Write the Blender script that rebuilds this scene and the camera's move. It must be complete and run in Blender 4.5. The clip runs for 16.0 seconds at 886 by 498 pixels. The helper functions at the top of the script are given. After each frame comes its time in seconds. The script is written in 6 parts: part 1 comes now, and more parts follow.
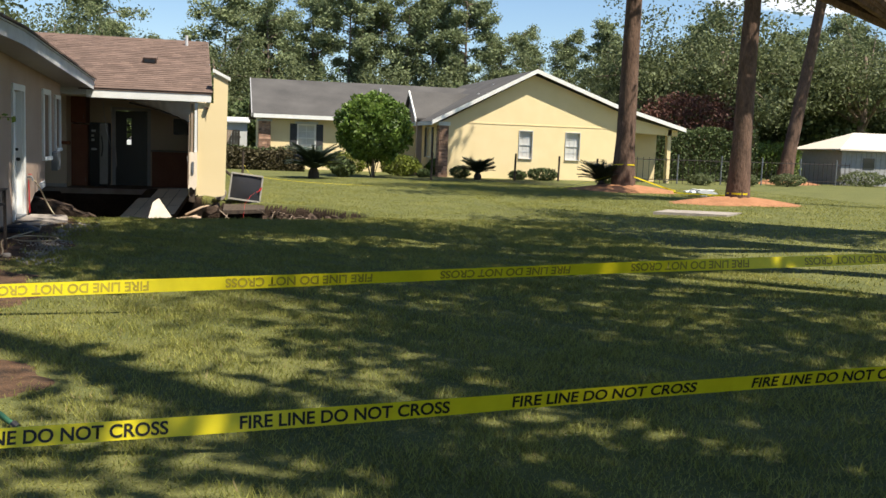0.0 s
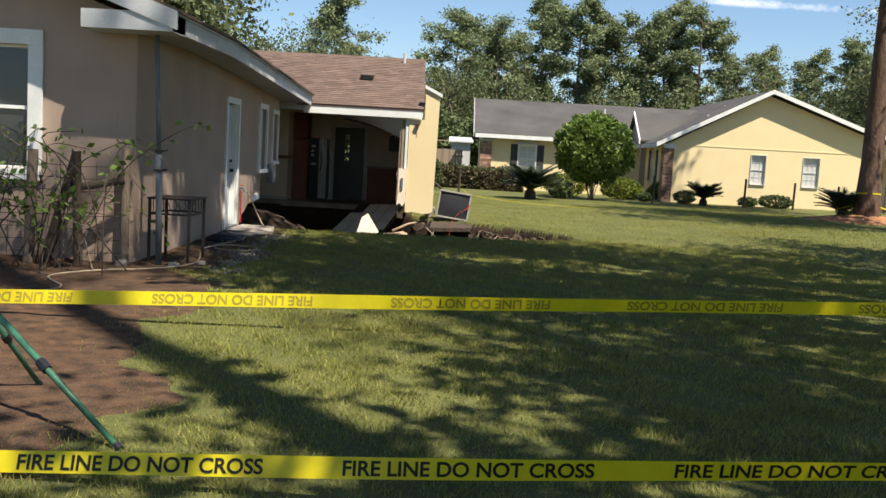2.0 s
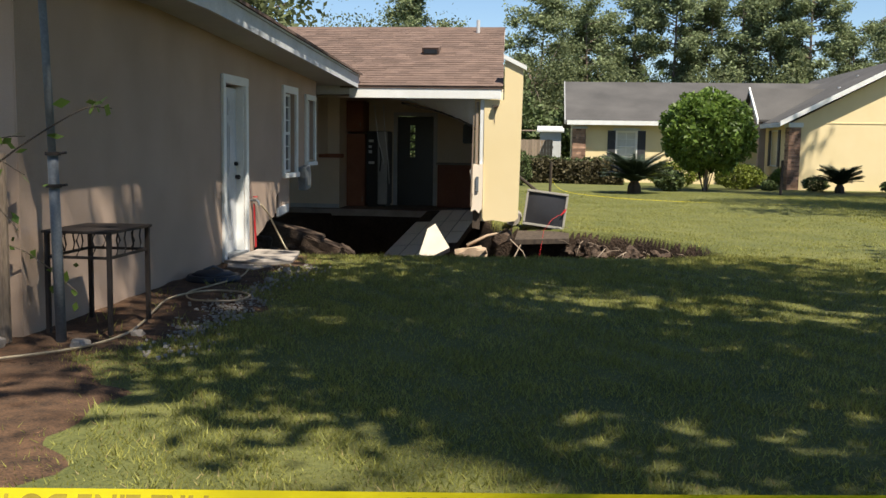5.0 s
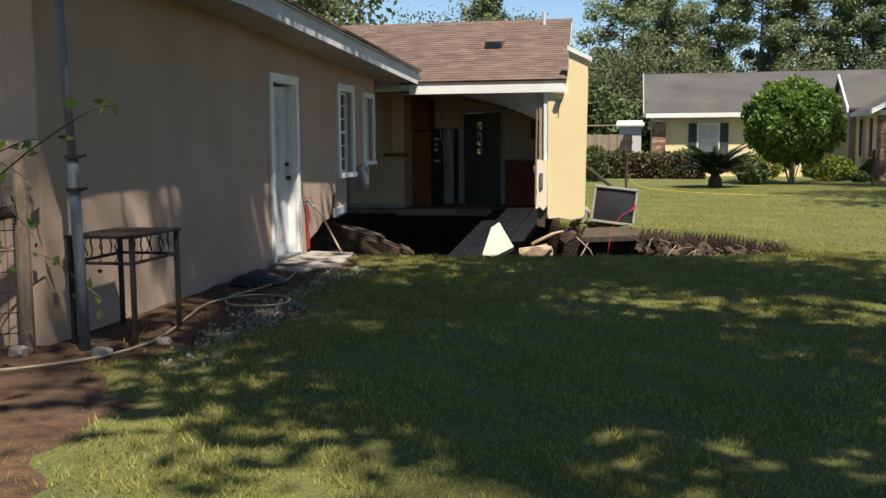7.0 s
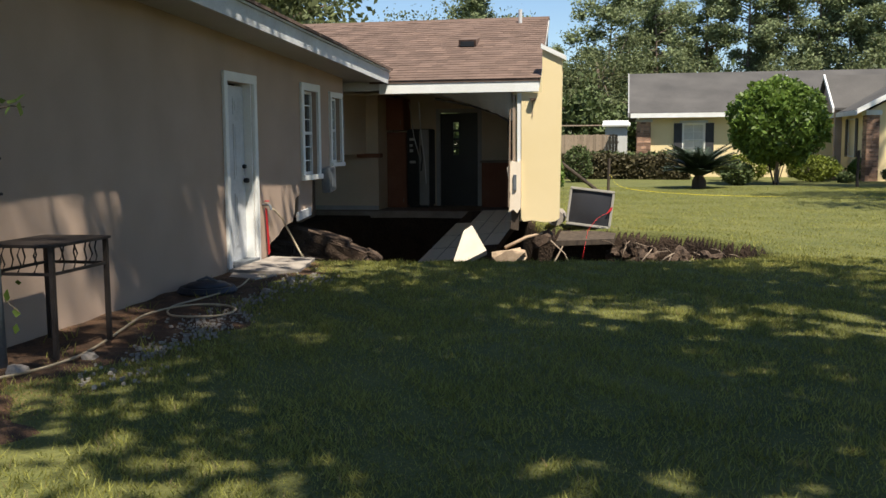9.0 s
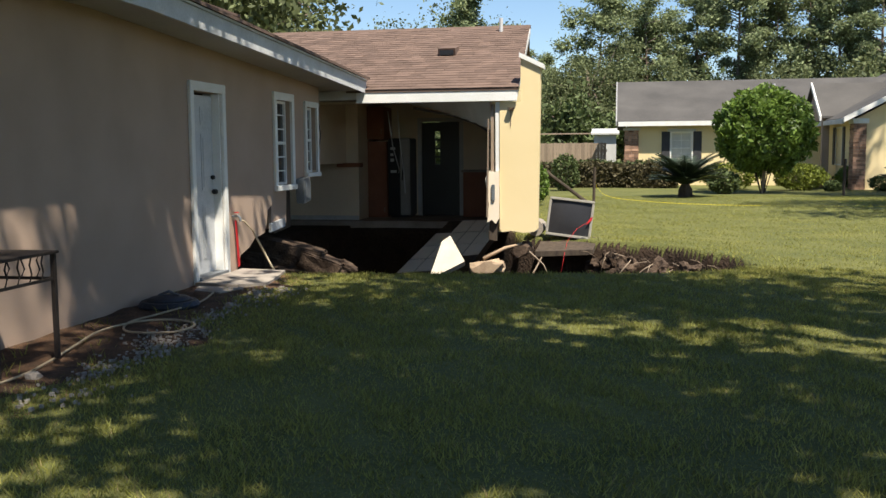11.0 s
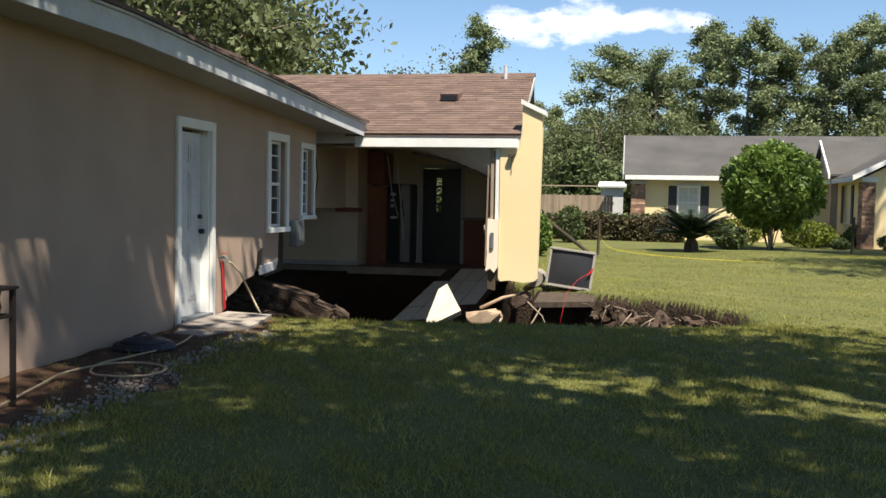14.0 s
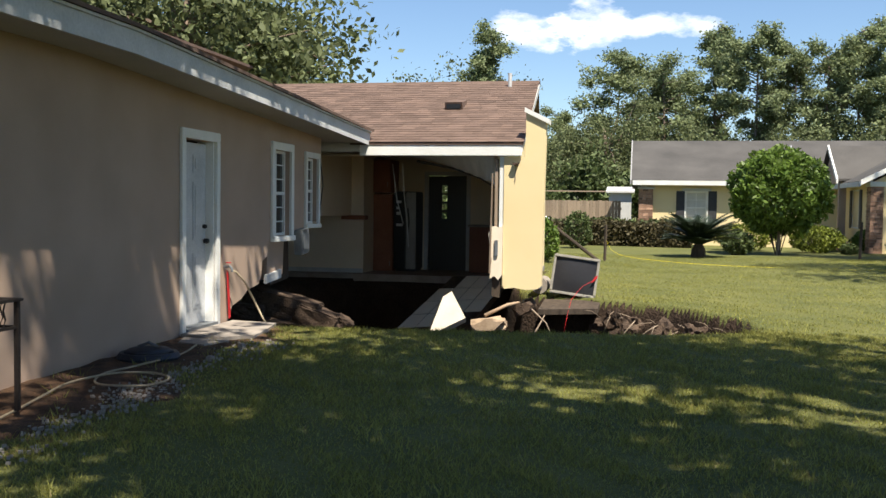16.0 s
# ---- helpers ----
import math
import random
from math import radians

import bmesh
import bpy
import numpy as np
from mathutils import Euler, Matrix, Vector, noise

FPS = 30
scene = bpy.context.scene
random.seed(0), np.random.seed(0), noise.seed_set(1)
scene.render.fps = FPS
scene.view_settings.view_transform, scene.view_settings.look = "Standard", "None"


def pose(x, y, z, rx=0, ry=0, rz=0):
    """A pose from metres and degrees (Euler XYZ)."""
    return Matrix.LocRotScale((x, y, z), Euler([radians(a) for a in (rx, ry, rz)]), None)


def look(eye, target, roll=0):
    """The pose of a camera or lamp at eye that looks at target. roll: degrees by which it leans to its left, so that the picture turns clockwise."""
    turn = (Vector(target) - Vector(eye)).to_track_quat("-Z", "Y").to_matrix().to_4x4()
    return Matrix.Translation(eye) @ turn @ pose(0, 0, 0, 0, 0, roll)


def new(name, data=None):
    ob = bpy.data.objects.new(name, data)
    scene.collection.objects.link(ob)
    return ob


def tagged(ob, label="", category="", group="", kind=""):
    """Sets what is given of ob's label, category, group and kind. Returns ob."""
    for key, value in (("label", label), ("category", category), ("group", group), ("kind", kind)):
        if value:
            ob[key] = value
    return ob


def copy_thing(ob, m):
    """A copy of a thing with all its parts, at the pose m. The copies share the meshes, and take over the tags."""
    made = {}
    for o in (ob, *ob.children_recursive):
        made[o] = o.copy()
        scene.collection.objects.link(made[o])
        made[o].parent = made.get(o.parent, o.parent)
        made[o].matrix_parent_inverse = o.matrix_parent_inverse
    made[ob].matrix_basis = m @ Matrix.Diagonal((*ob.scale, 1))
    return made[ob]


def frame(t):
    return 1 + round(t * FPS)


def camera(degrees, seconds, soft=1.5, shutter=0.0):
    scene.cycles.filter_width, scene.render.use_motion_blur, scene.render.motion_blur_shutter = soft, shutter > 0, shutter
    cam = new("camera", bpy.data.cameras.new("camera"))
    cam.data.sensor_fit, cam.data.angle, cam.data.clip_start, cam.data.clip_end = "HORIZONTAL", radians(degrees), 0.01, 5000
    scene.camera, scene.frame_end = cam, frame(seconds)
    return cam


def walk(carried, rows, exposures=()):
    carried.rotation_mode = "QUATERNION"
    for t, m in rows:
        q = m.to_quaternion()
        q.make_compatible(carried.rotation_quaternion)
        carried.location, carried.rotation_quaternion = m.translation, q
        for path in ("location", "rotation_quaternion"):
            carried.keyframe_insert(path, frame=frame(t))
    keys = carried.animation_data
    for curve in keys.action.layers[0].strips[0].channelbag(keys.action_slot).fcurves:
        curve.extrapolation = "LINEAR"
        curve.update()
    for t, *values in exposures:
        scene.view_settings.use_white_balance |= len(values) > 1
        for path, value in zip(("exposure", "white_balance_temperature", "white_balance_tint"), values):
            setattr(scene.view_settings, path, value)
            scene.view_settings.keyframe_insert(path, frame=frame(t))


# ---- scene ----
cam = camera(49.4, 16.0)
PATH = [
    (0, 3.265, -16.042, 1.500, -12.49, -6.30, 2.12),
    (0.5, 3.538, -15.836, 1.464, -8.81, -6.07, 2.07),
    (1, 3.692, -15.491, 1.460, -4.11, -5.79, 3.10),
    (1.5, 3.691, -15.346, 1.434, -0.21, -5.36, 3.30),
    (2, 3.739, -15.308, 1.435, 1.01, -5.58, 3.20),
    (2.5, 3.688, -14.526, 1.455, 1.98, -5.42, 2.70),
    (3, 3.558, -12.900, 1.460, 2.22, -6.50, 1.40),
    (3.5, 3.604, -12.179, 1.400, 2.72, -6.75, 0.70),
    (4, 3.655, -11.483, 1.410, 5.57, -6.16, 1.70),
    (6.5, 3.851, -10.299, 1.362, 7.76, -6.05, -0.93),
    (7, 3.979, -10.166, 1.362, 11.19, -6.20, -0.44),
    (7.5, 4.075, -10.078, 1.365, 12.36, -7.14, -0.44),
    (8, 4.117, -9.942, 1.365, 11.47, -7.39, -0.25),
    (8.5, 4.150, -9.809, 1.368, 10.84, -6.51, -0.34),
    (11, 4.408, -9.472, 1.404, 10.26, -5.76, -0.47),
    (11.5, 4.405, -9.460, 1.394, 9.87, -4.79, -0.31),
    (12, 4.433, -9.320, 1.391, 12.00, -2.83, 0.50),
    (12.5, 4.453, -9.232, 1.379, 11.98, -1.75, 0.36),
    (13, 4.480, -9.177, 1.358, 12.16, -1.44, 0.42),
    (13.5, 4.489, -9.111, 1.357, 11.51, -2.43, 0.62),
    (14, 4.498, -9.086, 1.349, 10.80, -2.82, 0.99),
    (14.5, 4.508, -9.092, 1.353, 11.13, -2.67, 0.96),
    (15, 4.514, -9.098, 1.365, 11.41, -2.77, 0.68),
    (15.5, 4.535, -9.108, 1.371, 11.41, -2.58, 0.72),
    (16, 4.592, -9.142, 1.392, 11.38, -2.52, 0.75),
]
walk(cam, [(t, pose(x, y, z, 90 + pitch, -roll, yaw)) for t, x, y, z, yaw, pitch, roll in PATH],
     exposures=[(0, 0.88), (1.5, 0.88), (2.5, 0.8), (4, 0.88), (7, 0.82), (8.5, 0.82), (12, 0.97), (16, 0.99)])

# ---- light ----
SUN_DIR = Vector((0.30, -0.37, 0.88)).normalized()      # towards the sun
sun_data = bpy.data.lights.new("sun", "SUN")
sun_data.energy, sun_data.angle, sun_data.color = 5.0, radians(0.6), (1.0, 0.92, 0.78)
sun = new("sun", sun_data)
sun.matrix_world = look(SUN_DIR * 60, (0, 0, 0))

world = bpy.data.worlds.new("sky")
scene.world = world
world.use_nodes = True
wn, wl = world.node_tree.nodes, world.node_tree.links
sky = wn.new("ShaderNodeTexSky")
sky.sky_type, sky.sun_disc = "NISHITA", False
sky.sun_elevation = math.asin(SUN_DIR.z)
sky.sun_rotation = math.atan2(SUN_DIR.x, SUN_DIR.y)
sky.air_density, sky.dust_density, sky.ozone_density = 1.0, 0.1, 4.5
bg = wn["Background"]
bg.inputs["Strength"].default_value = 0.078


def wnode(kind, **values):
    n = wn.new(kind)
    for k, v in values.items():
        n.inputs[k].default_value = v
    return n


# small fair-weather clouds over the trees
geo = wn.new("ShaderNodeTexCoord")
sep = wn.new("ShaderNodeSeparateXYZ")
wl.new(geo.outputs["Generated"], sep.inputs[0])


def wmath(op, a, b=None):
    n = wn.new("ShaderNodeMath")
    n.operation = op
    for i, v in enumerate((a, b)):
        if v is None:
            continue
        if isinstance(v, (int, float)):
            n.inputs[i].default_value = v
        else:
            wl.new(v, n.inputs[i])
    return n.outputs[0]


cn = wnode("ShaderNodeTexNoise", Scale=22.0, Detail=6.0, Roughness=0.6)
mp = wn.new("ShaderNodeMapping")
mp.inputs["Scale"].default_value = (1.0, 1.0, 2.2)
wl.new(geo.outputs["Generated"], mp.inputs[0])
wl.new(mp.outputs[0], cn.inputs["Vector"])
cloud_total = None
for cx, cz, wx, wz in ((-0.10, 0.183, 0.062, 0.020), (-0.055, 0.188, 0.05, 0.024), (0.02, 0.183, 0.065, 0.013), (0.33, 0.17, 0.10, 0.006), (0.62, 0.17, 0.10, 0.012)):
    az = wmath("DIVIDE", sep.outputs["X"], sep.outputs["Y"])
    el = wmath("DIVIDE", sep.outputs["Z"], sep.outputs["Y"])
    dx = wmath("DIVIDE", wmath("SUBTRACT", az, cx), wx)
    dz = wmath("DIVIDE", wmath("SUBTRACT", el, cz), wz)
    r = wmath("ADD", wmath("MULTIPLY", dx, dx), wmath("MULTIPLY", dz, dz))
    m = wmath("SUBTRACT", wmath("ADD", 1.0, wmath("MULTIPLY", wmath("SUBTRACT", cn.outputs["Fac"], 0.5), 4.5)), r)
    m = wmath("MULTIPLY", wmath("MAXIMUM", m, 0.0), wmath("GREATER_THAN", sep.outputs["Y"], 0.0))
    cloud_total = m if cloud_total is None else wmath("ADD", cloud_total, m)
cloud_fac = wmath("MINIMUM", wmath("MULTIPLY", cloud_total, 0.6), 0.88)
cmix = wn.new("ShaderNodeMix")
cmix.data_type = "RGBA"
wl.new(cloud_fac, cmix.inputs["Factor"])
wl.new(sky.outputs[0], cmix.inputs["A"])
cmix.inputs["B"].default_value = (11.5, 11.3, 11.6, 1)
wl.new(cmix.outputs["Result"], bg.inputs["Color"])


# ---- materials ----
def mat(name, a, b=None, rough=0.8, metal=0.0, scale=6.0, fine=60.0, bump=0.15, dist=0.01, stretch=(1, 1, 1), spec=0.3,
        island=0.0, obj_random=0.0, translucent=0.0, contrast=(0.35, 0.65)):
    """A surface with colour that wanders between a and b at two scales, and fine relief."""
    m = bpy.data.materials.new(name)
    m.use_nodes = True
    nt = m.node_tree
    n, l = nt.nodes, nt.links
    p = n["Principled BSDF"]
    p.inputs["Roughness"].default_value, p.inputs["Metallic"].default_value = rough, metal
    p.inputs["Specular IOR Level"].default_value = spec
    b = b or tuple(c * 0.8 for c in a)
    tc = n.new("ShaderNodeTexCoord")
    mapping = n.new("ShaderNodeMapping")
    mapping.inputs["Scale"].default_value = stretch
    l.new(tc.outputs["Object"], mapping.inputs[0])
    big, small = n.new("ShaderNodeTexNoise"), n.new("ShaderNodeTexNoise")
    for tex, s in ((big, scale), (small, fine)):
        l.new(mapping.outputs[0], tex.inputs["Vector"])
        tex.inputs["Scale"].default_value, tex.inputs["Detail"].default_value = s, 4.0
    mix = n.new("ShaderNodeMath")
    mix.operation = "MULTIPLY_ADD"
    l.new(small.outputs["Fac"], mix.inputs[0])
    mix.inputs[1].default_value = 0.45
    half = n.new("ShaderNodeMath")
    half.operation = "MULTIPLY"
    l.new(big.outputs["Fac"], half.inputs[0])
    half.inputs[1].default_value = 0.55
    l.new(half.outputs[0], mix.inputs[2])
    ramp = n.new("ShaderNodeValToRGB")
    ramp.color_ramp.elements[0].position, ramp.color_ramp.elements[1].position = contrast
    ramp.color_ramp.elements[0].color, ramp.color_ramp.elements[1].color = (*b, 1), (*a, 1)
    l.new(mix.outputs[0], ramp.inputs[0])
    colour = ramp.outputs[0]
    if island or obj_random:
        hsv = n.new("ShaderNodeHueSaturation")
        g = n.new("ShaderNodeNewGeometry") if island else n.new("ShaderNodeObjectInfo")
        ran = g.outputs["Random Per Island"] if island else g.outputs["Random"]
        mr = n.new("ShaderNodeMapRange")
        amount = island or obj_random
        mr.inputs["To Min"].default_value, mr.inputs["To Max"].default_value = 1 - amount, 1 + amount
        l.new(ran, mr.inputs["Value"])
        l.new(mr.outputs[0], hsv.inputs["Value"])
        l.new(colour, hsv.inputs["Color"])
        colour = hsv.outputs[0]
    l.new(colour, p.inputs["Base Color"])
    if bump:
        bm_ = n.new("ShaderNodeBump")
        bm_.inputs["Strength"].default_value, bm_.inputs["Distance"].default_value = bump, dist
        l.new(mix.outputs[0], bm_.inputs["Height"])
        l.new(bm_.outputs[0], p.inputs["Normal"])
    if translucent:
        tr = n.new("ShaderNodeBsdfTranslucent")
        l.new(colour, tr.inputs["Color"])
        ms = n.new("ShaderNodeMixShader")
        ms.inputs[0].default_value = translucent
        l.new(p.outputs[0], ms.inputs[1])
        l.new(tr.outputs[0], ms.inputs[2])
        l.new(ms.outputs[0], n["Material Output"].inputs["Surface"])
    return m


def glass_mat(name, tint, rough=0.05):
    """A dark window pane: glossy over a dim interior."""
    m = bpy.data.materials.new(name)
    m.use_nodes = True
    p = m.node_tree.nodes["Principled BSDF"]
    p.inputs["Base Color"].default_value = (*tint, 1)
    p.inputs["Roughness"].default_value = rough
    p.inputs["Specular IOR Level"].default_value = 0.6
    return m


M = {
    "stucco": mat("tan_stucco", (0.46, 0.34, 0.265), (0.37, 0.272, 0.21), 0.92, scale=1.3, fine=130, bump=0.5, dist=0.012),
    "yellow": mat("yellow_stucco", (0.82, 0.67, 0.40), (0.76, 0.61, 0.34), 0.9, scale=1.0, fine=110, bump=0.3, dist=0.008),
    "cream": mat("cream_plaster", (0.84, 0.73, 0.59), (0.76, 0.65, 0.51), 0.9, scale=2, fine=70),
    "white": mat("white_paint", (0.82, 0.82, 0.80), (0.70, 0.70, 0.67), 0.55, scale=3, fine=50, bump=0.1),
    "greywhite": mat("weathered_white_paint", (0.62, 0.63, 0.64), (0.45, 0.46, 0.47), 0.6, scale=3, fine=50, bump=0.1),
    "soffit": mat("grey_soffit", (0.50, 0.48, 0.46), (0.42, 0.40, 0.38), 0.7, scale=2, fine=40),
    "shingle": mat("brown_shingle", (0.17, 0.115, 0.092), (0.105, 0.072, 0.058), 0.95, scale=3, fine=200, bump=0.5, island=0.17),
    "greyshingle": mat("grey_shingle", (0.105, 0.099, 0.094), (0.06, 0.057, 0.055), 0.95, scale=0.8, fine=60, bump=0.4, island=0.15),
    "grass": mat("lawn", (0.145, 0.145, 0.043), (0.075, 0.088, 0.026), 0.9, scale=0.9, fine=38, bump=1.0, dist=0.05),
    "blade": mat("grass_blade", (0.34, 0.325, 0.085), (0.215, 0.225, 0.056), 0.6, scale=1.2, fine=30, bump=0, island=0.35, translucent=0.4),
    "dryblade": mat("dry_grass_blade", (0.28, 0.22, 0.10), (0.20, 0.16, 0.07), 0.7, scale=1.2, fine=30, bump=0, island=0.3),
    "soil": mat("dark_soil", (0.06, 0.038, 0.025), (0.02, 0.013, 0.009), 0.95, scale=3, fine=26, bump=1.0, dist=0.08),
    "straw": mat("pine_straw", (0.15, 0.083, 0.046), (0.026, 0.018, 0.013), 0.95, scale=7, fine=75, bump=1.0, dist=0.04),
    "mound": mat("rust_pine_straw", (0.40, 0.19, 0.095), (0.24, 0.115, 0.055), 0.95, scale=3, fine=40, bump=1.0, dist=0.04),
    "strawblade": mat("pine_needle", (0.33, 0.17, 0.085), (0.10, 0.05, 0.028), 0.8, bump=0, island=0.4),
    "sand": mat("pale_grit", (0.36, 0.33, 0.29), (0.2, 0.175, 0.15), 0.95, scale=8, fine=120, bump=0.8, island=0.2),
    "concrete": mat("concrete", (0.36, 0.32, 0.28), (0.22, 0.19, 0.165), 0.92, scale=4, fine=70, bump=0.5, dist=0.015),
    # Shade of the eave and trees on the footing is darkened into this colour.
    "rubble": mat("darkened_block", (0.115, 0.078, 0.055), (0.045, 0.031, 0.023), 0.95, scale=5, fine=40, bump=0.9, dist=0.04),
    "slab": mat("sunlit_slab", (0.58, 0.51, 0.42), (0.46, 0.40, 0.33), 0.8, scale=4, fine=80, bump=0.3),
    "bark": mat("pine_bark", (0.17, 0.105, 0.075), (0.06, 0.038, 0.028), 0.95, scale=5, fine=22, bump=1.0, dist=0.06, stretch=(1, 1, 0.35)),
    # Bark for distant trees: a paler, greyer copy with haze put into the colour.
    "farbark": mat("hazed_bark", (0.25, 0.19, 0.15), (0.12, 0.09, 0.07), 0.95, scale=3, fine=12, bump=0.6, stretch=(1, 1, 0.3)),
    # Needles and oak leaves are lightened to stand in for haze over far trees.
    "pine": mat("pine_needles", (0.26, 0.30, 0.15), (0.14, 0.175, 0.083), 0.7, scale=0.5, fine=4, bump=0, island=0.45, translucent=0.3),
    "oak": mat("oak_leaves", (0.155, 0.18, 0.08), (0.10, 0.12, 0.052), 0.65, scale=0.6, fine=5, bump=0, island=0.45, translucent=0.35),
    "bright": mat("bright_leaves", (0.17, 0.25, 0.045), (0.09, 0.15, 0.028), 0.5, scale=1.5, fine=12, bump=0, island=0.45, translucent=0.35, spec=0.4),
    "hedge": mat("hedge_leaves", (0.10, 0.13, 0.045), (0.06, 0.085, 0.03), 0.65, scale=2, fine=12, bump=0, island=0.45, translucent=0.2),
    "lime": mat("lime_leaves", (0.20, 0.23, 0.03), (0.11, 0.14, 0.022), 0.6, scale=2, fine=12, bump=0, island=0.4, translucent=0.25),
    "copper": mat("copper_leaves", (0.13, 0.055, 0.035), (0.075, 0.035, 0.025), 0.65, scale=2, fine=12, bump=0, island=0.4, translucent=0.2),
    "bronze": mat("bronze_leaves", (0.10, 0.085, 0.04), (0.06, 0.05, 0.025), 0.65, scale=2, fine=12, bump=0, island=0.45, translucent=0.2),
    "tanblock": mat("tan_masonry", (0.45, 0.34, 0.235), (0.30, 0.21, 0.14), 0.9, scale=6, fine=60, bump=0.7, dist=0.02),
    "sago": mat("sago_leaflets", (0.04, 0.06, 0.03), (0.022, 0.035, 0.018), 0.45, scale=3, fine=20, bump=0, island=0.35, spec=0.5),
    "wood": mat("grey_weathered_wood", (0.30, 0.23, 0.17), (0.13, 0.095, 0.07), 0.9, scale=4, fine=40, bump=0.6, stretch=(3, 3, 0.4)),
    "darkwood": mat("dark_post_wood", (0.10, 0.075, 0.055), (0.035, 0.027, 0.022), 0.9, scale=4, fine=40, bump=0.6, stretch=(3, 3, 0.4)),
    "fencewood": mat("fence_board", (0.36, 0.28, 0.21), (0.23, 0.175, 0.13), 0.9, scale=2, fine=25, bump=0.4, stretch=(3, 3, 0.4), obj_random=0.2),
    "brownpaint": mat("red_brown_cabinet", (0.30, 0.125, 0.075), (0.22, 0.09, 0.055), 0.6, scale=3, fine=40, bump=0.1),
    "black": mat("black_enamel", (0.012, 0.012, 0.014), (0.007, 0.007, 0.008), 0.35, scale=3, fine=40, bump=0.05, spec=0.5),
    "steel": mat("brushed_steel", (0.32, 0.31, 0.30), (0.24, 0.23, 0.22), 0.4, metal=0.8, scale=3, fine=80, bump=0.05),
    "iron": mat("rusty_black_iron", (0.035, 0.028, 0.025), (0.02, 0.014, 0.012), 0.6, scale=8, fine=60, bump=0.4),
    "galv": mat("galvanised_pipe", (0.19, 0.21, 0.23), (0.11, 0.12, 0.13), 0.55, metal=0.2, scale=6, fine=60, bump=0.2),
    "plastic": mat("grey_plastic", (0.13, 0.13, 0.14), (0.09, 0.09, 0.10), 0.5, scale=5, fine=50, bump=0.1),
    "bezel": mat("silver_bezel", (0.40, 0.38, 0.34), (0.28, 0.26, 0.23), 0.5, scale=6, fine=60, bump=0.1),
    "screen": mat("dark_tube_glass", (0.035, 0.035, 0.04), (0.028, 0.028, 0.032), 0.35, scale=2, fine=20, bump=0.0, spec=0.3),
    "red": mat("red_plastic", (0.55, 0.03, 0.035), (0.42, 0.02, 0.025), 0.5, bump=0.1),
    "hose": mat("beige_hose", (0.42, 0.35, 0.24), (0.28, 0.22, 0.15), 0.6, bump=0.1),
    "brick": mat("mixed_brick", (0.42, 0.26, 0.18), (0.22, 0.13, 0.09), 0.9, scale=5, fine=60, bump=0.5, island=0.5),
    "mortar": mat("mortar", (0.36, 0.32, 0.28), (0.28, 0.25, 0.21), 0.95, scale=5, fine=80),
    "shutter": mat("charcoal_shutter", (0.055, 0.055, 0.06), (0.04, 0.04, 0.045), 0.6, bump=0.1),
    "tape": mat("yellow_tape", (0.88, 0.74, 0.02), (0.80, 0.66, 0.015), 0.35, scale=3, fine=20, bump=0.15, translucent=0.35, spec=0.5),
    "ink": mat("black_ink", (0.015, 0.013, 0.01), (0.01, 0.01, 0.008), 0.5, bump=0.0),
    "faded": mat("faded_ink", (0.38, 0.30, 0.03), (0.26, 0.20, 0.025), 0.5, bump=0.0),
    "green": mat("green_enamel", (0.05, 0.16, 0.10), (0.035, 0.11, 0.07), 0.4, scale=6, fine=50, bump=0.15),
    "metalroof": mat("pale_metal_roof", (0.66, 0.60, 0.50), (0.55, 0.50, 0.42), 0.5, bump=0.1),
    "shedwall": mat("grey_siding", (0.33, 0.33, 0.33), (0.26, 0.26, 0.26), 0.8, bump=0.2),
    "pane": glass_mat("window_pane", (0.035, 0.04, 0.045)),
    "blind": mat("pale_blind", (0.62, 0.62, 0.60), (0.5, 0.5, 0.48), 0.6, scale=3, fine=40, bump=0.1),
    "vehicle": mat("white_car_paint", (0.7, 0.72, 0.74), (0.62, 0.64, 0.66), 0.25, bump=0.02, spec=0.6),
    "navy": mat("dark_tarp", (0.03, 0.035, 0.05), (0.02, 0.022, 0.03), 0.5, bump=0.3),
}


# ---- building helpers ----
def thing(name, base, label, category, group="", kind=""):
    ob = new(name)
    ob.location = base
    ob.empty_display_size = 0.2
    return tagged(ob, label, category, group, kind)


def base_of(ob):
    p = Vector((0, 0, 0))
    while ob is not None:
        p = p + ob.location
        ob = ob.parent
    return p


def part(name, bm, material, parent=None, label="", kind="", smooth=False, at=None):
    """Link a bmesh, built in world coordinates, as one mesh object under a thing or a part. at: the origin of its own."""
    me = bpy.data.meshes.new(name)
    off = base_of(parent) if parent is not None else Vector(at or (0, 0, 0))
    bmesh.ops.translate(bm, verts=bm.verts, vec=-off)
    bmesh.ops.recalc_face_normals(bm, faces=bm.faces)
    bm.to_mesh(me)
    bm.free()
    me.materials.append(M[material])
    if smooth:
        me.polygons.foreach_set("use_smooth", [True] * len(me.polygons))
    ob = new(name, me)
    if parent is not None:
        ob.parent = parent
    else:
        ob.location = off
    return tagged(ob, label, kind=kind)


def box(lo, hi, bm=None, bevel=0.0, turn=None):
    """A box from corner to corner; turn: a matrix about its centre."""
    bm = bm or bmesh.new()
    c = (Vector(lo) + Vector(hi)) / 2
    d = Vector(hi) - Vector(lo)
    m = Matrix.Translation(c) @ (turn or Matrix()) @ Matrix.Diagonal((*d, 1))
    r = bmesh.ops.create_cube(bm, size=1.0, matrix=m)
    if bevel:
        edges = list({e for v in r["verts"] for e in v.link_edges})
        bmesh.ops.bevel(bm, geom=edges, offset=bevel, segments=2, affect="EDGES")
    return bm


